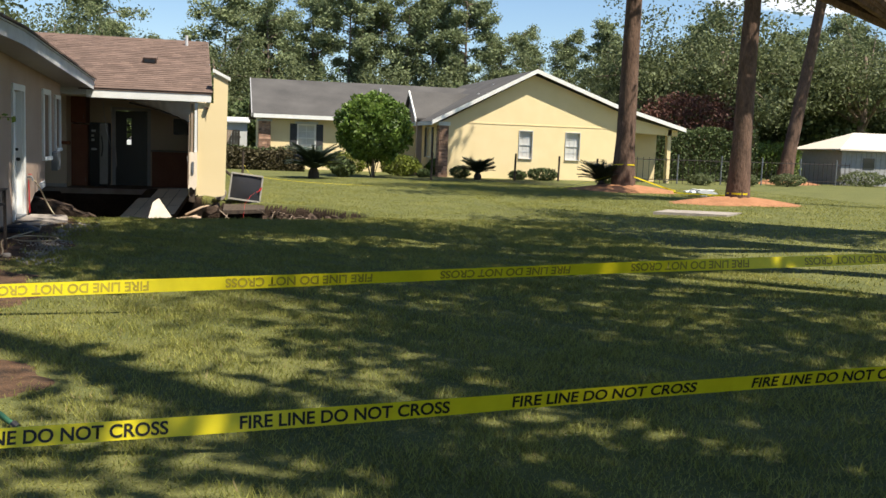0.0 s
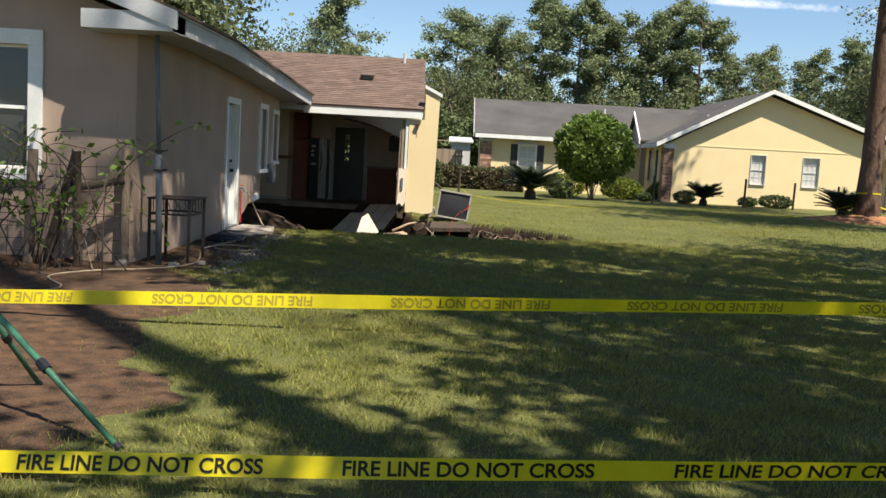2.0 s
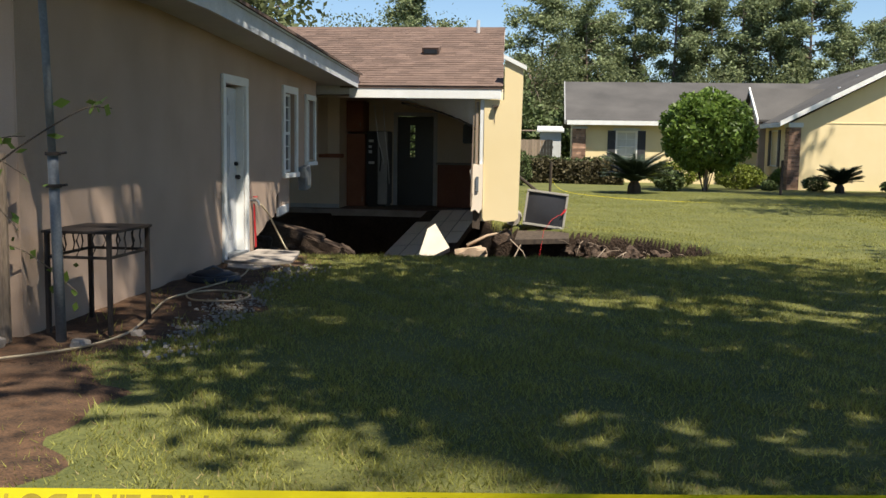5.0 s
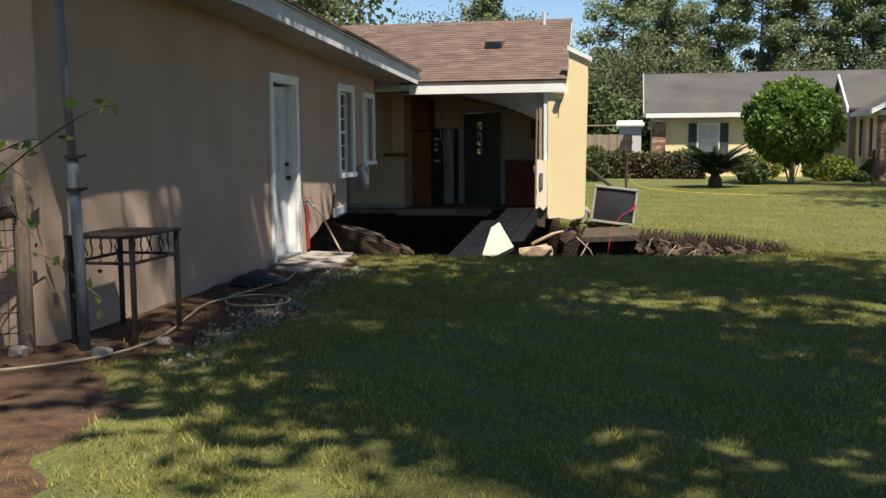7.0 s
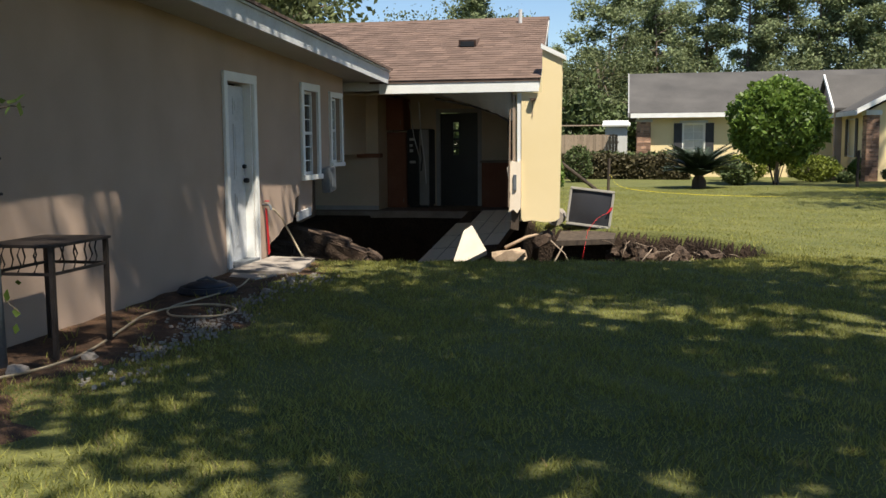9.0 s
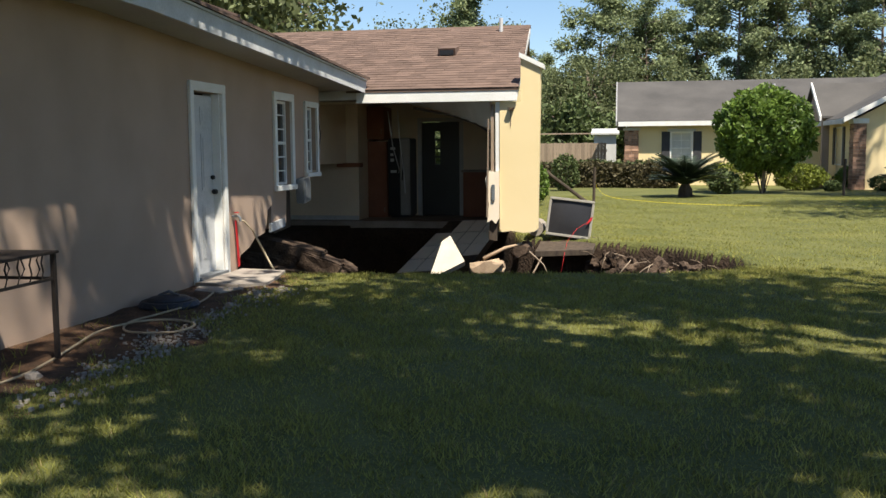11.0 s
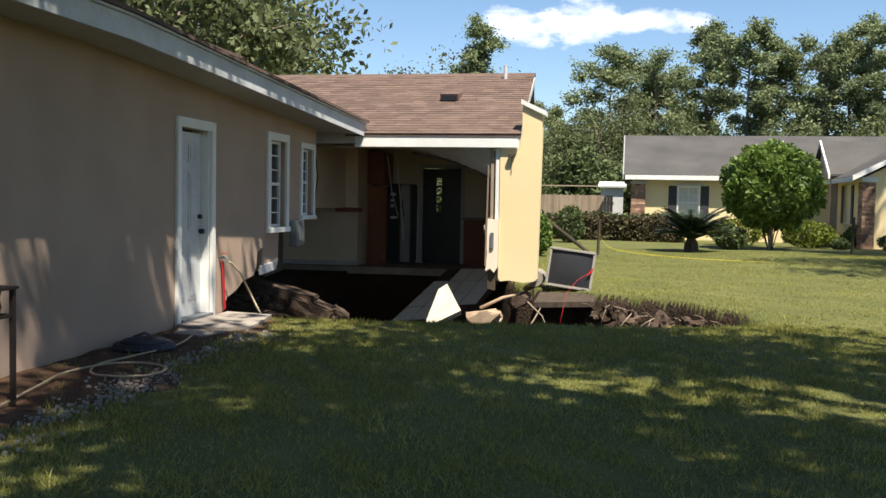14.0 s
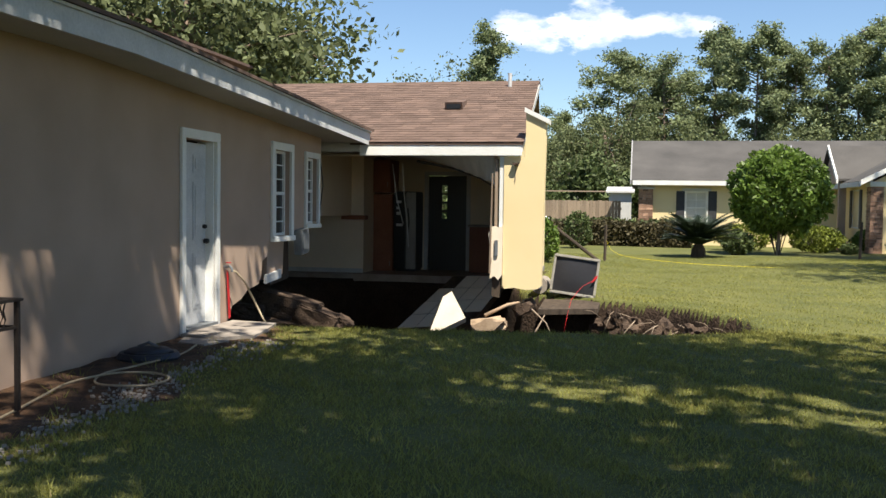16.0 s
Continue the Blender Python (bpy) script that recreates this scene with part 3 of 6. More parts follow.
# front return of the gable, left standing over the hole, and the gable wall behind it
bm = prism([(2.63, 0.22), (2.66, 0.17), (2.80, 0.19), (3.0, 0.16), (3.16, 0.18), (3.21, 0.22), (3.25, 2.66), (2.95, 2.80), (2.95, 2.15), (2.63, 2.15)], "y", 5.20, 5.40)
part("end_wall", bm, "yellow", wing, "pale yellow stucco end wall in full sun, its foot broken off")
part("coping", solid([(2.93, 5.16, 2.81), (3.30, 5.16, 2.63), (3.30, 5.44, 2.63), (2.93, 5.44, 2.81), (2.93, 5.16, 2.88), (3.30, 5.16, 2.70), (3.30, 5.44, 2.70), (2.93, 5.44, 2.88)]), "white", wing)
part("gable_wall", prism([(5.9, 0.12), (12.3, -0.1), (12.3, 2.4), (RY, 3.62), (5.9, 2.36)], "x", 2.42, 2.57), "yellow", wing)
part("rake_board", solid([(2.84, EY, 2.22), (2.91, EY, 2.22), (2.76, RY, 3.60), (2.69, RY, 3.60), (2.84, EY, 2.33), (2.91, EY, 2.33), (2.76, RY, 3.71), (2.69, RY, 3.71)]), "greywhite", wing)
for x0, x1, z0, z1 in ((-3.6, -0.2, -0.4, 2.4), (-0.2, 1.3, -0.4, 0.9), (1.3, 2.57, -0.4, 2.4)):
    part("far_wall", box((x0, 12.3, z0), (x1, 12.5, z1)), "yellow", wing)
# broken corner post: studs, sheathing and block
part("stud", box((2.49, 5.24, 0.48), (2.535, 5.36, 2.12)), "fencewood", wing, "bare timber stud")
part("stud", box((2.565, 5.215, 1.1), (2.625, 5.35, 2.15)), "white", wing, "white trim strip of the torn corner")
part("sheathing", prism([(2.41, 1.0), (2.45, 1.06), (2.47, 1.11), (2.58, 1.09), (2.626, 1.12), (2.622, 0.38), (2.57, 0.30), (2.51, 0.36), (2.44, 0.32), (2.465, 0.6)], "y", 5.165, 5.21), "cream", wing, "torn sheathing panel")
part("outlet_box", box((2.51, 5.135, 0.66), (2.56, 5.165, 0.90), bevel=0.006), "galv", wing)
part("wall_stub", prism([(2.46, 0.05), (2.58, 0.03), (2.60, 0.42), (2.47, 0.40)], "y", 5.23, 5.36), "darkwood", wing)
part("lath", prism([(2.43, 0.4), (2.455, 0.4), (2.475, 1.9), (2.455, 1.9)], "y", 5.14, 5.16), "fencewood", wing)
part("wall_lamp", prism([(2.76, 2.06), (2.86, 2.06), (2.84, 2.02), (2.78, 2.02)], "y", 5.12, 5.20), "rubble", wing)
part("wall_cable", tube([(2.80, 5.19, 2.02), (2.803, 5.192, 1.9), (2.80, 5.19, 1.78)], 0.006, 6), "fencewood", wing)
# sagging soffit panel under the eave
bm = bmesh.new()
rows = []
NS = 56
for i in range(NS + 1):
    u = i / NS
    x = 0.35 + 2.12 * u
    z_low = 2.20 - 0.06 * u - 0.42 * max(0, (u - 0.25) / 0.75) ** 1.6
    rib = 0.012 if i % 4 < 2 else 0.0
    rows.append([bm.verts.new(c) for c in ((x, EY + 0.04, 2.18 + rib * 0.3), (x, EY + 0.3, 2.18 - (2.18 - z_low) * 0.5 + rib), (x, EY + 0.56, z_low + rib))])
for i, (a, b) in enumerate(zip(rows, rows[1:])):
    for k in range(2):
        bm.faces.new((a[k], a[k + 1], b[k + 1], b[k]))
bmesh.ops.solidify(bm, geom=list(bm.faces), thickness=0.012)
part("soffit_panel", bm, "white", wing, "ribbed soffit panel sagging under the eave")
part("hanging_strip", tube([(1.2, 5.6, 2.1), (1.8, 5.72, 1.98), (2.2, 5.74, 1.84), (2.45, 5.74, 1.68)], 0.018), "darkwood", wing)

# interior seen through the missing wall; K pushes the plan back from the eye of the late stretch
def inner(x, z, y):
    k = (y + 9.23) / 18.23
    return 4.45 + (x - 4.45) * k, 1.38 + (z - 1.38) * k


YB = 9.9
interior = thing("wing_interior", (0.5, YB, 0.1), "gutted kitchen interior left standing on a broken floor slab", "interior", kind="structure")
xl, _ = inner(-0.62, 0, 8.6)
part("partition", box((-2.6, 8.55, 0.10), (xl, 8.7, 2.6)), "cream", interior, "cream plaster partition")
part("partition_return", box((xl - 0.12, 8.7, 0.10), (xl, YB, 2.6)), "cream", interior)
part("skirting", box((-2.6, 8.53, 0.10), (xl, 8.55, 0.19)), "greywhite", interior)
part("partition", box((-0.9, 5.1, 1.2), (-0.75, 8.6, 2.6)), "cream", interior)
xd0, zt = inner(0.62, 2.0, YB)
xd1, _ = inner(1.42, 2.0, YB)
bm = bmesh.new()
box((xl - 0.1, YB, 0.05), (xd0, YB + 0.12, 2.6), bm)
box((xd0, YB, zt), (xd1, YB + 0.12, 2.6), bm)
box((xd1, YB, 0.05), (2.7, YB + 0.12, 2.6), bm)
part("rear_wall", bm, "cream", interior)
fd = new("door")
fd.parent = interior
fd.location = Vector(((xd0 + xd1) / 2, YB, 0.1)) - base_of(interior)
bm = bmesh.new()
box((xd0 + 0.005, YB + 0.045, 0.1), (xd0 + 0.30, YB + 0.08, zt - 0.03), bm)
box((xd0 + 0.41, YB + 0.03, 0.1), (xd1 - 0.005, YB + 0.08, zt - 0.003), bm)
box((xd0 + 0.30, YB + 0.03, 0.1), (xd0 + 0.41, YB + 0.08, 1.12), bm)
box((xd0 + 0.30, YB + 0.03, 1.82), (xd0 + 0.41, YB + 0.08, zt - 0.03), bm)
part("leaf", bm, "black", fd, "black front door, shut")
part("frame_top", box((xd0 - 0.05, YB - 0.02, zt - 0.02), (xd1 + 0.05, YB + 0.04, zt + 0.06)), "greywhite", fd)
part("frame_side", box((xd0 - 0.05, YB - 0.02, 0.1), (xd0 + 0.03, YB + 0.04, zt)), "greywhite", fd)
part("frame_side", box((xd1 - 0.03, YB - 0.02, 0.1), (xd1 + 0.05, YB + 0.04, zt)), "greywhite", fd)
for i in range(4):
    z = 1.13 + i * 0.172
    part("glazing_bar", box((xd0 + 0.30, YB + 0.035, z - 0.02), (xd0 + 0.41, YB + 0.075, z + 0.02)), "black", fd)
part("floor_slab", prism([(-2.6, 8.3), (-0.9, 8.15), (0.2, 8.28), (1.1, 8.2), (2.3, 8.35), (2.6, 8.3), (2.6, 12.3), (-2.6, 12.3)], "z", -0.02, 0.11), "concrete", interior, "broken concrete floor slab edge")
part("ceiling", solid([(-2.6, 5.95, 2.2), (2.4, 5.95, 2.2), (2.5, 12.3, 2.5), (-2.6, 12.3, 2.5), (-2.6, 5.95, 2.23), (2.4, 5.95, 2.23), (2.5, 12.3, 2.53), (-2.6, 12.3, 2.53)]), "cream", interior)
part("side_wall", box((-2.7, 5.3, -2.0), (-2.6, 12.3, 2.5)), "cream", interior)


def cabinet(name, x0, x1, y0, y1, z0, z1, label, doors=1):
    c = thing(name, ((x0 + x1) / 2, y1, z0), label, "cabinet")
    part("body", box((x0, y0 + 0.02, z0), (x1, y1, z1), bevel=0.006), "brownpaint", c)
    for i in range(doors):
        a, b = x0 + (x1 - x0) * i / doors, x0 + (x1 - x0) * (i + 1) / doors
        d = part("door", box((a + 0.01, y0, z0 + 0.02), (b - 0.01, y0 + 0.018, z1 - 0.02), bevel=0.004), "brownpaint", c)
        part("handle", tube([(b - 0.05, y0 - 0.02, z0 + 0.1), (b - 0.05, y0 - 0.02, z0 + 0.2)], 0.006), "steel", d)
    return c


x0, _ = inner(-0.62, 0, 9.4)
x1, _ = inner(0.0, 0, 9.4)
cabinet("tall_cabinet", x0, x1 - 0.02, 9.25, YB - 0.01, 0.11, 1.62, "tall red-brown wooden pantry cabinet by the fridge")
cabinet("wall_cabinet", x0 - 0.12, x1 - 0.06, 9.2, YB - 0.01, 1.66, 2.3, "red-brown wall cabinet above the pantry", 2)
x0, _ = inner(1.47, 0, 9.5)
cabinet("base_cabinet", x0, 2.42, 9.4, YB - 0.01, 0.11, 1.0, "red-brown base cabinet beside the front door", 1)
part("countertop", box((x0 - 0.03, 9.37, 1.0), (2.44, YB - 0.01, 1.04), bevel=0.005), "concrete", interior, "speckled worktop")
microwave = thing("microwave", (2.2, 9.7, 1.45), "dark microwave hanging under the cabinets", "microwave")
part("body", box((1.9, 9.5, 1.45), (2.42, YB - 0.02, 1.85), bevel=0.015), "black", microwave)
part("door", box((1.92, 9.48, 1.47), (2.25, 9.5, 1.83), bevel=0.008), "screen", microwave)
part("handle", tube([(2.29, 9.46, 1.5), (2.29, 9.46, 1.8)], 0.012), "steel", microwave)

xf0, _ = inner(-0.03, 0, 9.2)
xf1, _ = inner(0.2, 0, 9.2)
xf2, _ = inner(0.40, 0, 9.2)
fridge = thing("fridge", ((xf0 + xf2) / 2, 9.5, 0.11), "black and steel upright fridge on the floor edge", "fridge")
part("body", box((xf0, 9.28, 0.14), (xf2, YB - 0.03, 1.68), bevel=0.015), "black", fridge)
part("door", box((xf0, 9.2, 0.16), (xf1, 9.275, 1.66), bevel=0.012), "black", fridge)
part("door", box((xf1 + 0.01, 9.2, 0.16), (xf2, 9.275, 1.66), bevel=0.012), "steel", fridge)
part("handle", tube([(xf1 + 0.06, 9.14, 0.85), (xf1 + 0.09, 9.12, 1.1), (xf1 + 0.06, 9.14, 1.35)], 0.014), "black", fridge)
part("foot", box((xf0 + 0.03, 9.3, 0.11), (xf2 - 0.03, 9.85, 0.14)), "black", fridge)
for i, (dz, wd, hh) in enumerate(((1.45, 0.10, 0.05), (1.33, 0.06, 0.05), (1.22, 0.07, 0.06), (1.0, 0.12, 0.05))):
    part("magnet_note", box((xf0 + 0.05, 9.192, dz), (xf0 + 0.05 + wd, 9.199, dz + hh)), "greywhite", fridge)
shelf = thing("floating_shelf", (-1.1, 8.4, 1.2), "short dark wooden shelf board on the cream partition", "shelf")
xs0, zs = inner(-1.05, 1.16, 8.45)
xs1, _ = inner(-0.62, 1.16, 8.45)
part("board", box((xs0, 8.33, zs - 0.04), (xs1 + 0.05, 8.55, zs + 0.04), bevel=0.008), "brownpaint", shelf)
# dangling cables inside
for i, pts in enumerate(([(0.55, 6.6, 2.1), (0.62, 6.65, 1.5), (0.72, 6.7, 1.1), (0.70, 6.7, 1.05)], [(0.72, 6.6, 2.1), (0.74, 6.62, 1.7), (0.82, 6.6, 1.05), (0.84, 6.6, 0.7)],
                         [(-0.25, 5.2, 2.1), (-0.22, 5.25, 1.7), (-0.30, 5.3, 1.15)])):
    c = thing("loose_cable", pts[0], "thin loose cable dangling from the broken ceiling", "cable", "dangling cables")
    part("wire", tube(pts, 0.008, 6), "greywhite" if i < 2 else "black", c, smooth=True)

# ---- rubble in the hole ----
slab_piece = thing("slab_fragment", (1.9, 4.9, -0.6), "tilted pale tiled floor slab fragment, one corner sunlit", "rubble")
# One slab in two tones: pale for its sunlit corner, dark for shade.
q = [Vector(c) for c in ((1.60, 4.72, -0.52), (2.12, 4.95, -0.26), (1.84, 5.30, 0.10), (1.72, 5.22, 0.02))]
part("corner_piece", solid([p + Vector((0, 0.05, -0.07)) for p in q] + q), "slab", slab_piece, "paler slab corner standing for the sunlit part")
SA, SB, SC, SD = (Vector(c) for c in ((0.70, 6.4, -0.66), (1.98, 6.28, -0.52), (2.45, 7.4, 0.2), (1.42, 7.6, 0.16)))
part("tilted_slab", solid([p + Vector((0, 0.06, -0.12)) for p in (SA, SB, SC, SD)] + [p.copy() for p in (SA, SB, SC, SD)]), "rubble", slab_piece, "tilted broken floor slab, darker for its shaded part")
for i in range(4):
    for k in range(4):
        if (i, k) in ((0, 3), (3, 0)):
            continue
        def on_slab(u, v):
            return SA.lerp(SB, u).lerp(SD.lerp(SC, u), v)
        u0, u1, v0, v1 = i / 4 + 0.008, (i + 1) / 4 - 0.008, k / 4 + 0.008, (k + 1) / 4 - 0.008
        q = [on_slab(u0, v0), on_slab(u1, v0), on_slab(u1, v1), on_slab(u0, v1)]
        part("tile", solid([p + Vector((0, -0.001, 0.002)) for p in q] + [p + Vector((0, -0.008, 0.014)) for p in q]), "cream", slab_piece)


def chunk(name, centre, size, seed, material, label, turn=None, category="rubble", rough=0.3, level=2, blunt=0.8):
    t = thing(name, (centre[0], centre[1], centre[2] - size[2] * 0.5), label, category, "rubble in the sinkhole")
    part("block", lump(centre, size, seed, rough=rough, turn=turn, level=level, blunt=blunt), material, t)
    return t


R3 = lambda a, ax: Matrix.Rotation(radians(a), 3, ax)
footing = thing("broken_footing", (0.1, 3.4, -0.4), "tumbled brown block footing lying against the hole's side", "rubble")
fr = np.random.default_rng(8)
for i, (x, y, z, sx, sy, sz, a, b) in enumerate(((-0.15, 3.35, 0.0, 1.05, 0.42, 0.34, 14, 6), (0.40, 3.3, -0.16, 0.62, 0.40, 0.27, 19, -6), (0.74, 3.3, -0.20, 0.26, 0.26, 0.15, 32, 20),
                                              (0.1, 3.1, -0.30, 0.9, 0.36, 0.2, 9, -8), (-0.5, 3.0, -0.05, 0.4, 0.3, 0.2, 5, 10))):
    bm = box((x - sx / 2, y - sy / 2, z - sz / 2), (x + sx / 2, y + sy / 2, z + sz / 2), None, 0.025, Matrix.Rotation(radians(a), 4, "Y") @ Matrix.Rotation(radians(b), 4, "Z"))
    bmesh.ops.subdivide_edges(bm, edges=list(bm.edges), cuts=2, use_grid_fill=True)
    for v in bm.verts:
        v.co += Vector(fr.normal(size=3)) * 0.009
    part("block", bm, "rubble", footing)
chunk("block_fragment", (2.48, 4.9, -0.34), (0.32, 0.2, 0.13), 7, "tanblock", "tan ragged masonry fragment in the sun", R3(-8, "Y"), level=3)
chunk("block_fragment", (2.95, 5.4, -0.12), (0.22, 0.2, 0.13), 9, "rubble", "broken brown masonry fragment under the wall", R3(-25, "Y"))
cr = np.random.default_rng(6)
for i in range(13):
    u = i / 12
    x, y = 4.15 + 1.75 * u + cr.normal() * 0.05, 5.35 - 1.75 * u + cr.normal() * 0.08
    s = cr.uniform(0.08, 0.17)
    chunk("earth_clod", (x - 0.06, y - 0.10, -0.24 - cr.uniform(0, 0.28)), (s * cr.uniform(0.8, 1.6), s, s * cr.uniform(0.6, 1.2)), 40 + i, "soil" if i % 3 else "rubble", "clod of brown earth clinging to the torn rim", rough=0.5, level=3, blunt=3.0)
for i, (p0, p1, r) in enumerate((((2.4, 5.0, -0.22), (2.95, 5.35, -0.02), 0.03), ((4.35, 4.3, -0.45), (4.6, 4.32, -0.14), 0.012), ((4.6, 4.1, -0.4), (4.9, 4.05, -0.16), 0.013),
                             ((4.9, 3.9, -0.42), (5.15, 3.75, -0.2), 0.012), ((4.7, 3.95, -0.5), (4.85, 3.85, -0.15), 0.01), ((3.0, 5.0, -0.7), (3.3, 5.3, -0.15), 0.015), ((3.1, 5.0, -0.1), (3.45, 5.0, -0.6), 0.012))):
    t = thing("tree_root", p0, "torn pale root sticking out of the broken earth", "root", "torn roots")
    q = (Vector(p0) + Vector(p1)) / 2 + Vector((0.04, 0, 0.05))
    part("root", tube([p0, q, p1], [r, r * 0.9, r * 0.5], 6), "fencewood" if i != 0 else "tanblock", t, smooth=True)
rr0 = np.random.default_rng(16)
for i in range(22):
    u = rr0.uniform()
    x, y = 4.1 + 1.85 * u + rr0.normal() * 0.05, 5.3 - 1.75 * u + rr0.normal() * 0.1
    p0 = Vector((x, y, -0.1 - rr0.uniform(0, 0.25)))
    p1 = p0 + Vector((rr0.normal() * 0.2, -0.12, rr0.uniform(-0.22, 0.12)))
    t = thing("tree_root", p0, "thin torn root in the broken earth", "root", "torn roots")
    part("root", tube([p0, (p0 + p1) / 2 + Vector((0, 0, 0.03)), p1], [0.007, 0.006, 0.003], 5), "wood" if i % 2 else "fencewood", t, smooth=True)
# board under the television
plank = thing("broken_board", (3.6, 5.6, -0.2), "grey broken board bridging the hole's edge", "board")
part("board", solid([(3.17, 5.25, -0.21), (4.05, 5.25, -0.17), (4.1, 6.2, -0.06), (3.2, 6.2, -0.10), (3.17, 5.25, -0.13), (4.05, 5.25, -0.09), (4.1, 6.2, 0.02), (3.2, 6.2, -0.02)]), "darkwood", plank)

# ---- television ----
tv = thing("television", (3.66, 6.0, -0.02), "old bulky tube television in a silver cabinet, tipped at the rim", "television")
T0 = Matrix.Translation((3.66, 5.95, 0.34)) @ Matrix.Rotation(radians(7), 4, "Y") @ Matrix.Rotation(radians(-6), 4, "X") @ Matrix.Rotation(radians(-6), 4, "Z")


def tvp(bm):
    bmesh.ops.transform(bm, verts=bm.verts, matrix=T0)
    return bm


bm = bmesh.new()
box((-0.36, 0, -0.31), (0.36, 0.06, -0.265), bm, 0.01)
box((-0.36, 0, 0.265), (0.36, 0.06, 0.31), bm, 0.01)
box((-0.36, 0, -0.265), (-0.325, 0.06, 0.265), bm, 0.008)
box((0.325, 0, -0.265), (0.36, 0.06, 0.265), bm, 0.008)
part("bezel", tvp(bm), "bezel", tv, "silver front bezel")
bm = bmesh.new()
vs = [[bm.verts.new((-0.325 + 0.65 * i / 10, 0.035 - 0.03 * (1 - (i / 5 - 1) ** 2) * (1 - (j / 4 - 1) ** 2), -0.265 + 0.53 * j / 8)) for j in range(9)] for i in range(11)]
for i in range(10):
    for j in range(8):
        bm.faces.new((vs[i][j], vs[i + 1][j], vs[i + 1][j + 1], vs[i][j + 1]))
part("screen", tvp(bm), "screen", tv, "dark curved glass screen", smooth=True)
part("cabinet", tvp(solid([(-0.35, 0.06, -0.30), (0.35, 0.06, -0.30), (0.24, 0.5, -0.26), (-0.24, 0.5, -0.26), (-0.35, 0.06, 0.30), (0.35, 0.06, 0.30), (0.24, 0.5, 0.18), (-0.24, 0.5, 0.18)])), "plastic", tv)
part("badge", tvp(box((0.22, -0.004, -0.30), (0.29, 0.0, -0.28))), "plastic", tv)
part("red_tag", tvp(prism([(0.30, -0.05), (0.35, 0.0), (0.36, 0.06), (0.32, 0.03), (0.27, -0.08)], "y", -0.02, -0.008)), "red", tv, "red tape tag")
rope = thing("red_cord", (3.6, 5.6, 0.0), "thin red cord hanging from the television into the hole", "cord")
part("cord", tube([(3.98, 5.86, 0.30), (3.78, 5.82, 0.18), (3.64, 5.6, 0.0), (3.62, 5.2, -0.15), (3.56, 5.1, -0.5)], 0.003, 6), "red", rope, smooth=True)
tank = thing("pale_canister", (3.12, 6.3, 0.0), "pale dented canister lying by the wall", "canister")
part("drum", tube([(3.1, 6.1, 0.16), (3.12, 6.6, 0.16)], 0.13, 12), "concrete", tank, smooth=False)
part("cap", tube([(3.1, 6.06, 0.16), (3.1, 6.1, 0.16)], 0.05, 10), "galv", tank)


# ---- things along the house wall ----
pad = thing("door_pad", (0.4, 0.5, 0.0), "cracked concrete step pad below the side door", "step", kind="structure")
part("slab", prism([(0.04, -0.05), (0.55, -0.12), (0.80, 0.05), (0.72, 0.62), (0.62, 1.12), (0.05, 1.22)], "z", -0.10, 0.055), "concrete", pad)
part("broken_corner", prism([(0.20, -0.42), (0.52, -0.52), (0.62, -0.16), (0.10, -0.08)], "z", -0.10, 0.03), "concrete", pad)

lid = thing("drain_cover", (0.36, -1.3, 0.02), "dark grey plastic drum lid lying on the soil", "lid")
part("rim", tube([(0.36, -1.3, 0.01), (0.36, -1.3, 0.03), (0.36, -1.3, 0.07)], [0.27, 0.28, 0.25], 24), "navy", lid)
part("dome", tube([(0.36, -1.3, 0.07), (0.36, -1.3, 0.10), (0.36, -1.3, 0.115)], [0.22, 0.17, 0.07], 24), "navy", lid, smooth=True)
part("handle", tube([(0.26, -1.3, 0.11), (0.36, -1.3, 0.15), (0.46, -1.3, 0.11)], 0.014), "plastic", lid)

tap = thing("hose_tap", (0.0, 1.08, 0.66), "small brass garden tap on the wall with a red tag", "tap")
part("pipe", tube([(-0.02, 1.08, 0.68), (0.07, 1.08, 0.68)], 0.014), "galv", tap)
part("spout", tube([(0.07, 1.08, 0.69), (0.1, 1.08, 0.66), (0.105, 1.08, 0.62)], 0.016), "galv", tap)
part("wheel", tube([(0.06, 1.08, 0.72), (0.06, 1.08, 0.73)], 0.03, 10), "red", tap)
part("red_tag", prism([(1.09, 0.64), (1.13, 0.62), (1.19, 0.10), (1.15, 0.08)], "x", 0.03, 0.042), "red", tap, "long red warning ribbon")
hose = thing("garden_hose", (0.3, 1.2, 0.05), "beige garden hose hanging from the tap", "hose")
part("hose", tube([(0.105, 1.08, 0.63), (0.12, 1.14, 0.62), (0.18, 1.26, 0.50), (0.26, 1.34, 0.28), (0.36, 1.36, 0.08), (0.42, 1.3, 0.03)], 0.012, 8), "hose", hose, smooth=True)

long_hose = thing("long_hose", (0.6, -2.5, 0.03), "beige garden hose trailing along the soil in a loose loop", "hose")
pts = [(0.55, -0.75, 0.05), (0.6, -1.2, 0.03), (0.5, -1.8, 0.03), (0.44, -2.2, 0.03), (0.62, -2.55, 0.03), (0.98, -2.5, 0.03), (1.02, -2.2, 0.03), (0.8, -2.05, 0.035), (0.55, -2.2, 0.045),
       (0.42, -2.6, 0.04), (0.5, -3.1, 0.03), (0.62, -3.6, 0.03), (0.7, -4.1, 0.03), (0.62, -4.6, 0.03), (0.3, -5.0, 0.03), (0.0, -5.2, 0.03), (-0.3, -5.8, 0.03), (0.1, -6.5, 0.03), (-0.2, -7.0, 0.03), (-1.2, -7.2, 0.03)]


